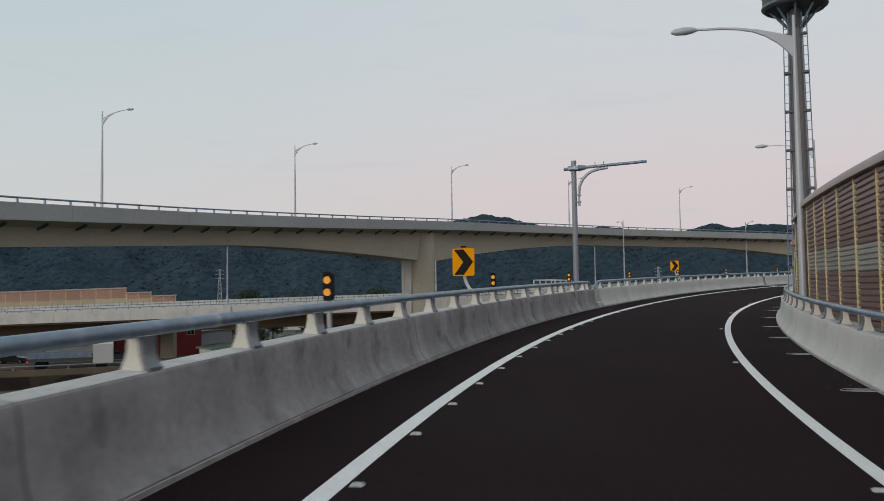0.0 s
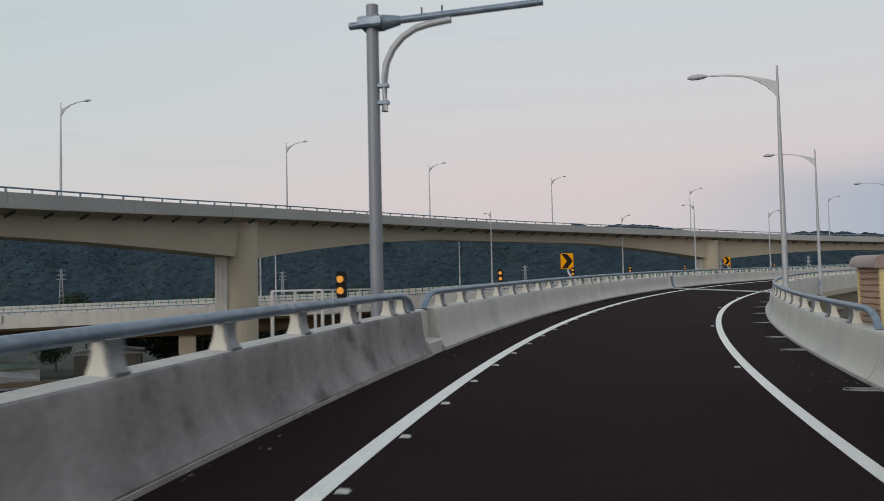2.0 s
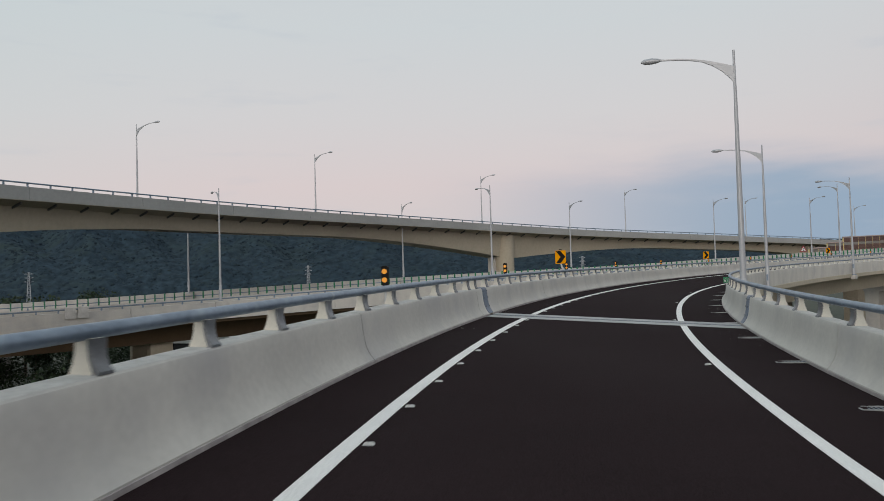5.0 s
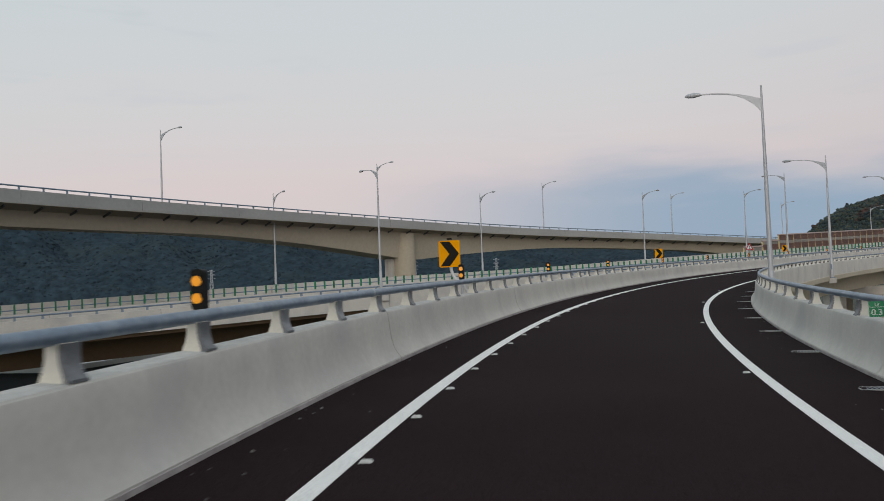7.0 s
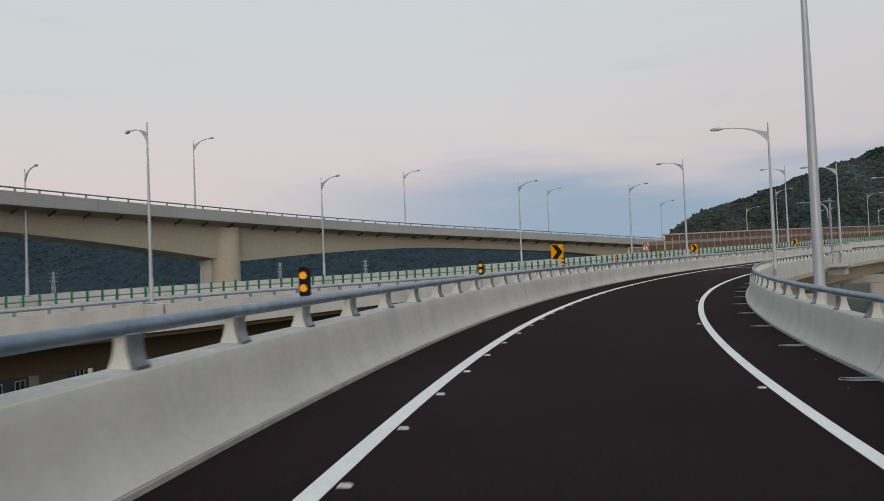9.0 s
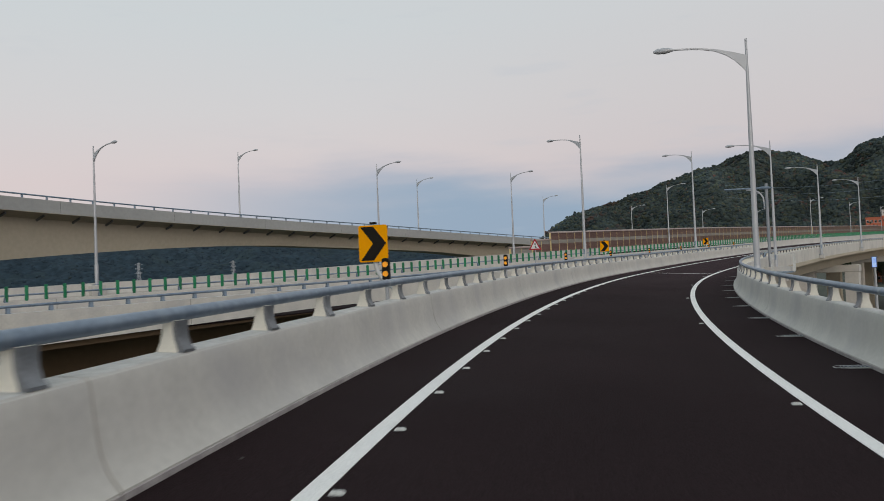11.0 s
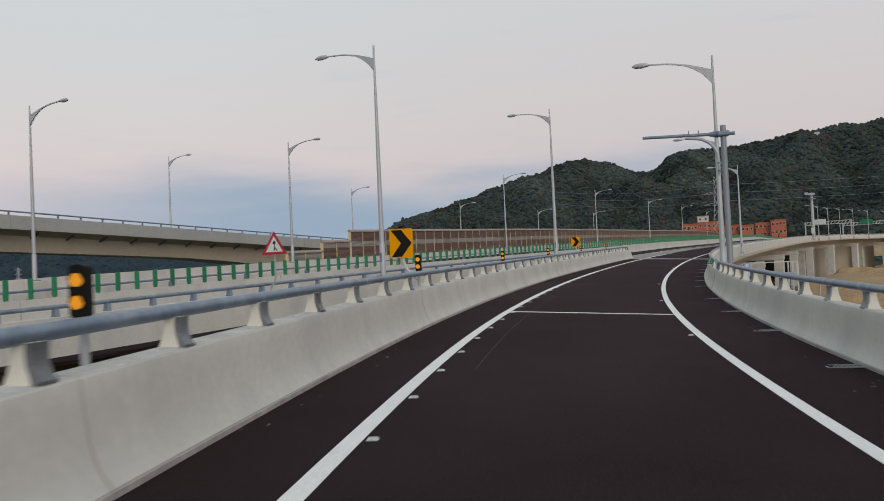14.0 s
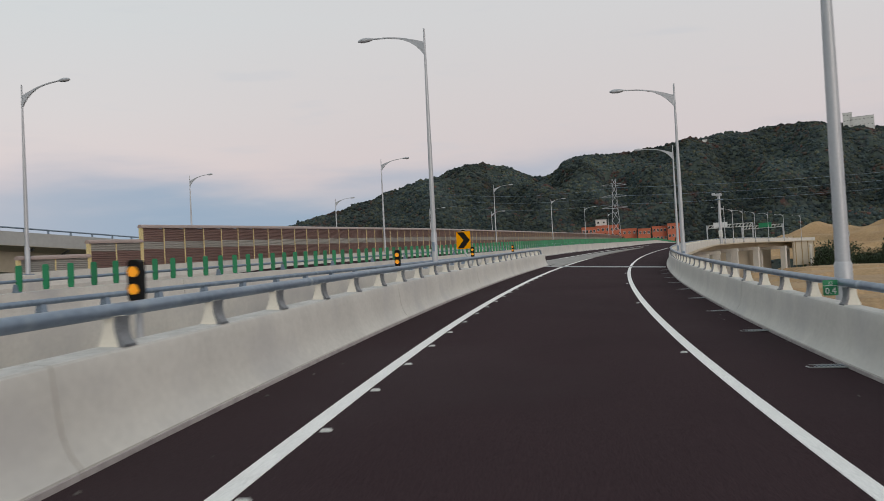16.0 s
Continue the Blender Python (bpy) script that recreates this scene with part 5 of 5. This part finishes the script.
spots += [(x, 250 + 12 * math.sin(x * 0.37), 1.3) for x in range(-190, 120, 13)]
spots += [(-16, 138, 0.95), (-20, 131, 0.8), (-4, 154, 1.1), (-1, 160, 1.2), (3, 164, 1.2), (-15, 129, 0.9), (-13, 136, 1.0), (-6, 135, 1.0), (-4, 142, 1.1), (0, 147, 1.1), (7, 156, 1.2), (12, 150, 1.0), (17, 146, 1.0), (20, 140, 0.9), (21, 163, 1.2), (15, 137, 0.85), (9, 140, 0.9), (3, 138, 0.9)]
spots += [(215 + 9 * k, 62 + 7 * math.sin(k * 2.1), 0.9 + 0.25 * math.sin(k)) for k in range(14)] + [(300 + 8 * k, 74 + 6 * math.sin(k * 1.7), 1.1) for k in range(12)] + [(196, 84, 0.5), (203, 81, 0.6), (210, 83, 0.45)]
spots += [(255 + 7 * k, 50 + 9 * math.sin(k * 1.3), 1.3) for k in range(18)] + [(330 + 9 * k, 58 + 8 * math.sin(k * 2.3), 1.5) for k in range(14)]
for k in range(26):
    az, d = radians(-90.4 - 0.30 * k), 330 + 34 * math.sin(k * 2.7)
    spots.append((92 - math.sin(az) * d, 102 + math.cos(az) * d, 1.9 + 0.5 * math.sin(k * 1.9)))
for k in range(22):
    az, d = radians(-74.4 - 0.42 * k), 392 + 7 * math.sin(k * 2.3)
    spots.append((92 - math.sin(az) * d, 102 + math.cos(az) * d, 2.7 + 0.6 * math.sin(k * 1.9)))
for k, (x, y, c) in enumerate(spots):
    m = pose(x, y, -8, 0, 0, 47 * k) @ Matrix.Diagonal((c, c, c, 1))
    if k < 3:
        trees[k].matrix_world = m
    else:
        ob = copy_thing(trees[k % 3], pose(x, y, -8, 0, 0, 47 * k))
        ob.scale = (c, c, c)


def building(name, x, y, z, w, d, h, turn, wall, label, floors, cols, roof=None, win=(1.3, 1.2), pitched=False, group="buildings"):
    b = thing(name, None, None, label, "building", group)
    b.matrix_world = pose(x, y, z, 0, 0, turn)
    f = Form().box((0, 0, h / 2), (w, d, h))
    part("wall", f, wall, b)
    r = Form()
    if pitched == "long":
        r.prism([(-d / 2 - 0.5, h - 0.3), (d / 2 + 0.5, h - 0.3), (d / 2 + 0.5, h + 0.15), (0, h + 1.1), (-d / 2 - 0.5, h + 0.15)], pose(-w / 2 - 0.5, 0, 0, 0, 0, -90), w + 1.0)
    elif pitched:
        r.prism([(-w / 2 - 0.4, h - 0.05), (w / 2 + 0.4, h - 0.05), (w / 2 + 0.4, h + 0.1), (0, h + w * 0.09), (-w / 2 - 0.4, h + 0.1)], pose(0, -d / 2 - 0.4, 0), d + 0.8)
    else:
        r.box((0, 0, h + 0.15), (w + 0.5, d + 0.5, 0.3))
    part("roof", r, roof or ROOF_GREY, b)
    if cols:
        pane = Form().box((0, 0, 0), (win[0], 0.06, win[1])).mesh("pane", GLASS_DARK)
        fr = Form()
        for dx, dz, sx, sz in ((0, win[1] / 2, win[0] + 0.12, 0.08), (0, -win[1] / 2, win[0] + 0.12, 0.08), (win[0] / 2, 0, 0.08, win[1]), (-win[0] / 2, 0, 0.08, win[1]), (0, 0, 0.06, win[1])):
            fr.box((dx, -0.03, dz), (sx, 0.08, sz))
        fm = fr.mesh("window", PLASTER)
        for i in range(floors):
            for j in range(cols):
                wx = -w / 2 + w * (j + 0.5) / cols
                wz = h * (i + 0.55) / floors
                wi = part("window", fm, None, b, m=pose(wx, -d / 2 - 0.02, wz))
                part("pane", pane, None, wi)
    return b


RED_LBL = "dull red painted factory building with small pale windows"
building("factory", -46.6, 134.5, -8, 13, 12, 6.6, 17, RED_WALL, RED_LBL, 1, 4, win=(1.1, 0.8))
building("house", -60, 142, -8, 15, 10, 6.4, 20, PLASTER, "white plastered house with a dark window row", 2, 4, win=(1.6, 0.9))
building("warehouse", -34, 226, -8, 22, 18, 7.0, 8, PLASTER, "white warehouse with a dark loading door", 1, 2, win=(3.0, 2.4))
WEATHERED = material("weathered_wall", (0.15, 0.14, 0.125), (0.11, 0.105, 0.095), 0.85, scale=0.4)
building("warehouse", -8, 160, -8, 26, 16, 6.6, 5, WEATHERED, "weathered grey warehouse with a metal roof", 1, 3, pitched=True, win=(2.4, 1.6))
building("shed", -29, 110, -8, 6, 5, 2.4, 35, PLASTER, "small white shed with a pale green roof", 1, 2, roof=GREEN_ROOF, pitched=True, win=(0.9, 0.8))
building("shed", -26, 101, -8, 5.5, 6, 2.0, 20, WEATHERED, "grey-walled shed with a metal roof", 1, 2, roof=ROOF_GREY, pitched=True, win=(1.0, 0.8))
building("shed", -74, 168, -8, 14, 10, 4.5, 15, PLASTER, "white plastered low shed with a grey roof", 1, 3, pitched=True)
building("shed", -42, 138, -8, 8, 10, 3.6, -20, ROOF_GREY, "grey sheet-metal shed among trees", 1, 1, pitched=True)
building("shed", -20, 118, -8, 7, 8, 3.2, 10, WEATHERED, "small weathered shed with a grey pitched roof", 1, 1, pitched=True)
SLATE = material("slate_cladding", (0.055, 0.06, 0.068), None, 0.6, 0.2, scale=0.4)
building("workshop", 41.5, 151, -8, 44, 10, 4.7, 45, SLATE, "long dark slate-clad workshop with a white roof and barred windows", 1, 13, roof=PLASTER, pitched="long", win=(1.5, 1.1))
building("warehouse", 78, 186, -8, 22, 18, 6.6, 0, PLASTER, "white warehouse with dark windows", 1, 4, win=(2.2, 1.2))
for k in range(10, 26):
    rr = random.Random(k)
    building("house", -330 + 27 * k + rr.uniform(-9, 9), 560 + 90 * rr.random(), -8, rr.uniform(6, 11), 8, rr.uniform(4, 7.5), rr.uniform(-30, 30), PLASTER if k % 3 else ROOF_GREY, "small pale house far off below the ridge", 2, 3, group="far houses")
# brick buildings under the right hill
for az, dist, w, top, flat in ((-76.05, 420, 7, 26.6, 4), (-77.3, 424, 11, 27.3, 5), (-78.6, 428, 9.5, 25.2, 4), (-79.75, 424, 6, 24.6, 3), (-80.75, 430, 7, 25.6, 4), (-81.75, 426, 7, 26.4, 4), (-74.6, 432, 6, 23.5, 3)):
    building("brick_block", 92 - math.sin(radians(az)) * dist, 102 + math.cos(radians(az)) * dist, -8, w, 14, top + 5.4, az, BRICK_RED, "orange brick block with rows of windows at the hill foot", 8, flat, roof=BRICK_RED, win=(1.0, 1.3), group="brick blocks")
building("rooftop_house", 92 - math.sin(radians(-76.9)) * 424, 102 + math.cos(radians(-76.9)) * 424, 24.9, 5.5, 5, 3.2, -77, PLASTER, "white rooftop block on the brick building", 1, 2, win=(1.0, 1.0), group="brick blocks")
building("hilltop_house", 92 - math.sin(radians(-93.4)) * 1290, 102 + math.cos(radians(-93.4)) * 1290, 172, 30, 14, 24, -93, PLASTER, "long white house on the hilltop", 3, 6)
building("hilltop_house", 92 - math.sin(radians(-92.6)) * 1290, 102 + math.cos(radians(-92.6)) * 1290, 172, 12, 14, 31, -93, PLASTER, "white block beside the hilltop house", 4, 3)
building("hilltop_house", 92 - math.sin(radians(-84.0)) * 1270, 102 + math.cos(radians(-84.0)) * 1270, 172, 7, 7, 12, -84, PLASTER, "small white hut among the trees", 1, 1)


def pylon(x, y, z, h, turn, label):
    p = thing("pylon", None, None, label, "pylon", "pylons")
    p.matrix_world = pose(x, y, z, 0, 0, turn)
    f = Form()
    wd = lambda u: h * (0.115 * (1 - u) + 0.035 * u) / 2 * (1 if u < 0.72 else 0.85)
    lev = [0, 0.16, 0.3, 0.42, 0.53, 0.63, 0.72, 0.8, 0.87, 0.94, 1.0]
    cor = ((-1, -1), (1, -1), (1, 1), (-1, 1))
    for a, b in zip(lev, lev[1:]):
        for i in range(4):
            p0, p1 = cor[i], cor[(i + 1) % 4]
            A, B = wd(a), wd(b)
            f.tube([(p0[0] * A, p0[1] * A, a * h), (p0[0] * B, p0[1] * B, b * h)], 0.12, 4)
            f.tube([(p0[0] * A, p0[1] * A, a * h), (p1[0] * B, p1[1] * B, b * h)], 0.07, 4)
            f.tube([(p1[0] * A, p1[1] * A, a * h), (p0[0] * B, p0[1] * B, b * h)], 0.07, 4)
    part("tower", f, POLE, p)
    for u in (0.74, 0.84, 0.94):
        arm = Form()
        for sx in (-1, 1):
            arm.tube([(0, 0, u * h), (sx * h * 0.11, 0, u * h + 0.3)], 0.1, 4)
            arm.tube([(0, 0, u * h + 1.4), (sx * h * 0.11, 0, u * h + 0.3)], 0.08, 4)
        part("crossarm", arm, POLE, p)
    return p


pylon(92 - math.sin(radians(-77.9)) * 400, 102 + math.cos(radians(-77.9)) * 400, -8, 54, -78, "tall grey lattice pylon before the wooded hill")
for x, y, h in ((-175, 640, 30), (-20, 660, 26), (180, 690, 28), (330, 640, 30), (395, 620, 30)):
    pylon(x, y, -8, h, 10, "grey lattice pylon before the far ridge")
wires = thing("power_lines", None, None, "thin power lines strung across the hillside", "power line")
for z in (34, 38, 42):
    a, b = Vector((485, 186, z)), Vector((620, -60, z + 14))
    part("wire", Form().tube([a.lerp(b, u) - Vector((0, 0, 18 * u * (1 - u))) for u in np.linspace(0, 1, 14)], 0.06, 4), GALV, wires)
    a, b = Vector((485, 186, z)), Vector((590, 320, z + 16))
    part("wire", Form().tube([a.lerp(b, u) - Vector((0, 0, 12 * u * (1 - u))) for u in np.linspace(0, 1, 14)], 0.05, 4), GALV, wires)

# earthworks on the right
em = Form()
nx, ny = 110, 60
for j in range(ny + 1):
    for i in range(nx + 1):
        x, y = 150 + 300 * i / nx, 128 - 140 * j / ny
        e = min(1.0, i / 4, (nx - i) / 5, j / 5, (ny - j) / 4)
        rise = max(0.0, min(1.0, (x - 188) / 55))
        z = 8.4 * rise * rise * (3 - 2 * rise) + 2.6 * rise * noise.noise(Vector((x / 34, y / 22, 1))) + 0.5 * rise * noise.noise(Vector((x / 7, y / 7, 4)))
        step = 1.6 * round(z / 1.6)
        em.v.append((x, y, -8.1 + max(0.0, e) * max(0.02, 0.35 * z + 0.65 * step)))
em.f = [(j * (nx + 1) + i, j * (nx + 1) + i + 1, (j + 1) * (nx + 1) + i + 1, (j + 1) * (nx + 1) + i) for j in range(ny) for i in range(nx)]
thing("earthworks", em, EARTH, "tan heaps of bare earth on a building site", "earth", kind="structure")
cut = Form()
n = 40
for j in range(n + 1):
    for i in range(n + 1):
        u, v = i / n, j / n
        az = -87.0 - 11 * u
        d = 425 + 33 * v
        z = 4 + 21 * v * min(1.0, 0.35 + 1.5 * u) * (0.9 + 0.2 * math.sin(9 * u)) + 2.2 * noise.noise(Vector((u * 8, v * 6, 2)))
        cut.v.append((92 - math.sin(radians(az)) * d, 102 + math.cos(radians(az)) * d, z))
cut.f = [(j * (n + 1) + i, j * (n + 1) + i + 1, (j + 1) * (n + 1) + i + 1, (j + 1) * (n + 1) + i) for j in range(n) for i in range(n)]
thing("hillside_cut", cut, EARTH, "bare orange earth cut into the hillside", "earth", kind="structure")


def tunnel(az, d, z):
    t = thing("tunnel_portal", None, None, "round concrete tunnel mouth in the earth cutting", "tunnel")
    t.matrix_world = pose(92 - math.sin(radians(az)) * d, 102 + math.cos(radians(az)) * d, z, 0, 0, az)
    f = Form()
    k = 24
    arc = [(math.cos(math.pi * (i / k * 1.3 - 0.15)), math.sin(math.pi * (i / k * 1.3 - 0.15))) for i in range(k + 1)]
    o = [(r * c, yy, r * s_ + 2.5) for yy in (-6, 8) for r in (3.1, 2.6) for c, s_ in arc]
    w = k + 1
    for i in range(k):
        f.f += [(i, i + 1, w + i + 1, w + i), (2 * w + i, 3 * w + i, 3 * w + i + 1, 2 * w + i + 1), (i, 2 * w + i, 2 * w + i + 1, i + 1), (w + i, w + i + 1, 3 * w + i + 1, 3 * w + i)]
    f.v = o
    part("lining", f, CONCRETE_TAN, t)
    # A dark disc closes the mouth in place of the shaded interior.
    part("bore", disc(Form(), (0, 2.5), 2.65, 0.3, pose(0, 3, 0)), DARK_STEEL, t, "dark disc standing for the unlit bore")


tunnel(-91.9, 438, 11.8)


# far road gantries and mast on the viaduct
def sign_gantry(s, l, width, panel_l, mat):
    g = thing("sign_gantry", None, None, "white lattice sign gantry over the far road", "gantry", "sign gantries")
    g.matrix_world = RAMP.spot(s, l, 0)
    for x in (0, width):
        part("leg", Form().box((x, 0, 2.3), (0.3, 0.4, 4.6)), POLE, g)
    tr = Form()
    for z in (3.6, 4.5):
        tr.box((width / 2, 0, z), (width, 0.15, 0.15))
    for k in range(int(width)):
        tr.tube([(k, 0, 3.6), (k + 1, 0, 4.5)], 0.06, 4)
        tr.box((k + 0.5, 0, 4.05), (0.1, 0.1, 0.9))
    part("truss", tr, PLASTER, g)
    part("panel", Form().box((panel_l, -0.2, 4.5), (4.0, 0.15, 1.5)), mat, g)


sign_gantry(398, -7, 13, 4.0, SIGN_WHITE)
sign_gantry(430, -6, 13, 7.5, SIGN_GREEN)
m2 = thing("signal_mast", None, None, "slim grey mast with a lantern platform at the road edge", "mast")
m2.matrix_world = RAMP.spot(336, right_foot(336) + 0.7, -0.2)
part("shaft", Form().tube([(0, 0, 0), (0, 0, 10.6)], [0.38, 0.28], 10), POLE, m2, smooth=40)
part("platform", Form().tube([(0, 0, 9.7), (0, 0, 9.9)], 0.9, 14), GALV, m2)
part("lantern", Form().box((0, 0, 10.85), (1.3, 0.9, 0.6), None, 0.1), POLE, m2)
part("side_lantern", Form().box((-1.1, 0, 11.05), (0.7, 0.5, 0.6), None, 0.05), POLE, m2)
part("cabinet", Form().box((0, -0.6, 2.2), (0.8, 0.5, 1.4), None, 0.05), PLASTER, m2)


def car(x, y, turn, colour, label):
    c = thing("car", None, None, label, "car", "cars")
    c.matrix_world = pose(x, y, -8, 0, 0, turn)
    b = Form().prism([(-2.1, 0.3), (2.1, 0.3), (2.15, 0.7), (1.9, 0.88), (0.95, 0.95), (0.35, 1.42), (-1.2, 1.45), (-1.95, 1.0), (-2.15, 0.85)], pose(0, -0.85, 0), 1.7)
    part("body", b, colour, c)
    for sy in (-0.86, 0.86):
        part("window", Form().prism([(0.8, 0.95), (0.3, 1.36), (-1.15, 1.38), (-1.7, 1.0)], pose(0, sy - 0.01, 0), 0.02), GLASS_DARK, c)
        for sx in (-1.3, 1.3):
            wheel = part("wheel", Form().tube([(sx, sy - 0.1, 0.33), (sx, sy + 0.1, 0.33)], 0.33, 14), BLACK, c)
            part("rim", Form().tube([(sx, sy * 1.12 - 0.005, 0.33), (sx, sy * 1.12 + 0.005, 0.33)], 0.2, 10), GALV, wheel)
        part("tail_light", Form().box((-2.14, sy * 0.78, 0.78), (0.06, 0.3, 0.14)), TAIL, c, "lit red tail light")
    return c


TAIL = material("tail_light", (0.8, 0.02, 0.03), None, 0.4, bump=0.0, emit=1.2)
car_paint = [material("car_paint", c, None, 0.25, 0.2, bump=0.0, grain=0.02) for c in ((0.5, 0.5, 0.52), (0.05, 0.05, 0.06), (0.3, 0.02, 0.03), (0.08, 0.1, 0.16))]
for k, (x, y, tn) in enumerate(((150, 74, 80), (158, 78, 82), (166, 83, 84), (120, 62, 50), (98, 52, 60), (-62, 118, 10), (176, 92, 90), (-48, 121, 10))):
    car(x, y, tn, car_paint[k % 4], ("silver-grey", "black", "dark red", "dark blue")[k % 4] + " saloon car on the street below")
street = Form()
street.add([(60, 28, -7.96), (66, 20, -7.96), (200, 88, -7.96), (196, 97, -7.96)], [(0, 1, 2, 3)])
street.add([(-140, 103, -7.96), (-140, 113, -7.96), (-20, 134, -7.96), (-20, 124, -7.96)], [(0, 1, 2, 3)])
thing("street", street, material("street_asphalt", (0.055, 0.055, 0.055), None, 0.9, scale=0.4), kind="structure")
# low road on the near left with its parapet and lamps
LOW = Way(-60, 60, -70, (-170, 0, 80), (0, 0, 0), [(-170, -5.6), (80, -4.7)])
thing("low_road", LOW.sweep(-168, 79, [(-4, 0), (4, 0), (4, -1.0), (-4, -1.0)], 4), ASPHALT_DUSTY, kind="structure")
# Brown parapets; the shade they stand in is mixed into the colour.
for l0 in (-4, 3.7):
    thing("low_road_parapet", LOW.sweep(-168, 79, [(l0, -1.1), (l0 + 0.3, -1.1), (l0 + 0.3, 0.5), (l0, 0.5)], 4), material("shaded_parapet", (0.16, 0.12, 0.085), (0.11, 0.085, 0.06), 0.9, scale=0.5, streak=True), kind="structure")
lrail = thing("guard_rail", None, None, "thin pale steel rail along the low road", "guard rail", "guard rails")
part("pipe", Form().tube([LOW.at(s, 3.85, 0.8) for s in range(-168, 79, 4)], 0.05, 8), GALV, lrail)
for s in range(-166, 78, 4):
    part("post", Form().box((0, 0, 0.15), (0.1, 0.1, 0.34)), GALV, lrail, m=LOW.spot(s, 3.85, 0.5))
truck = thing("lorry", None, None, "dark flatbed lorry with lit red tail lights on the low road", "lorry")
truck.matrix_world = LOW.spot(29, -1.5, 0)
part("bed", Form().box((0, 0, 0.95), (2.3, 5.0, 0.25)), DARK_STEEL, truck)
part("side_board", Form().box((1.12, 0, 1.35), (0.06, 5.0, 0.6)), GALV, truck)
part("cab", Form().box((0, 3.4, 1.35), (2.2, 1.6, 1.9), None, 0.15), PLASTER, truck)
for x in (-0.9, 0.9):
    part("tail_light", Form().box((x, -2.53, 0.85), (0.35, 0.06, 0.16)), TAIL, truck, "lit red tail light")
    for y in (-1.5, 3.3):
        part("wheel", Form().tube([(x - 0.14, y, 0.48), (x + 0.14, y, 0.48)], 0.48, 14), BLACK, truck)
for s in (-150, -120, -90, -60, -30, 10, 40, 70):
    c = LOW.at(s, 0)
    pr = thing("bridge_pier", None, None, "round concrete pier under the low road", "bridge pier", "low road piers")
    pr.matrix_world = pose(c.x, c.y, -8)
    part("column", Form().tube([(0, 0, 0), (0, 0, c.z + 7.05)], 1.0, 20), CONCRETE_TAN, pr, smooth=40)
# lit shop sign by the street
bb = thing("lit_sign", None, None, "tall lit blue-white shop sign by the street", "shop sign")
bb.matrix_world = pose(166.4, 113.0, -8, 0, 0, -84)
part("post", Form().tube([(0, 0.15, 0), (0, 0.15, 11.6)], [0.22, 0.16], 10), POLE, bb)
part("casing", Form().box((0, 0.05, 11.0), (0.66, 0.22, 1.5), None, 0.03), DARK_STEEL, bb)
part("screen", Form().box((0, -0.08, 11.0), (0.52, 0.06, 1.34)), material("lit_panel", (0.22, 0.36, 0.72), (0.5, 0.60, 0.82), 0.4, scale=2.5, bump=0.0, emit=0.7, spread=0.2), bb, "lit blue-white screen")

# yellow formwork at the unfinished end of the viaduct
fw = thing("formwork", None, None, "yellow timber formwork at the unfinished viaduct end", "formwork")
fw.matrix_world = RAMP.spot(452, 2.0, 0)
YELLOW_WOOD = material("yellow_formwork", (0.42, 0.31, 0.15), (0.30, 0.22, 0.12), 0.85, scale=1.0, fine=8)
for k in range(9):
    part("board", Form().box((4.9, -9 + 2.3 * k, 0.2), (0.2, 2.2, 1.5)), YELLOW_WOOD, fw)
part("end_wall", Form().box((4.4, 0, -4.6), (0.5, 20.0, 8.4), None, 0.05), CONCRETE_TAN, fw, "tan end wall")
for k in range(4):
    part("prop", Form().tube([(5.0, -9 + 6 * k, -18), (4.9, -9 + 6 * k, -0.8)], 0.12, 6), YELLOW_WOOD, fw)
# traffic light on the street below
tl = thing("traffic_light", None, None, "traffic light with a lit green lens on a pole arm", "traffic light")
tl.matrix_world = pose(206, 113, -8, 0, 0, -80)
part("pole", Form().tube([(2.5, 0, 0), (2.5, 0, 9.2)], [0.14, 0.10], 8), POLE, tl)
part("arm", Form().tube([(2.5, 0, 9.0), (-0.4, 0, 9.2)], 0.07, 8), POLE, tl)
part("housing", Form().prism(rounded(1.3, 0.5, 0.1), pose(0, -0.2, 9.2), 0.25), BLACK, tl)
part("lens", disc(Form(), (0.4, 0), 0.14, 0.03, pose(0, -0.235, 9.2)), material("green_lens", (0.02, 0.85, 0.35), None, 0.3, bump=0.0, emit=2.5), tl, "lit green lens")

# pale abutment wall closing the far bays under the viaduct
thing("abutment_wall", RAMP.sweep(398, 455, [(-6.6, -18), (-5.9, -18), (-5.9, -2.2), (-6.6, -2.2)], 4), CONCRETE_TAN, kind="structure")
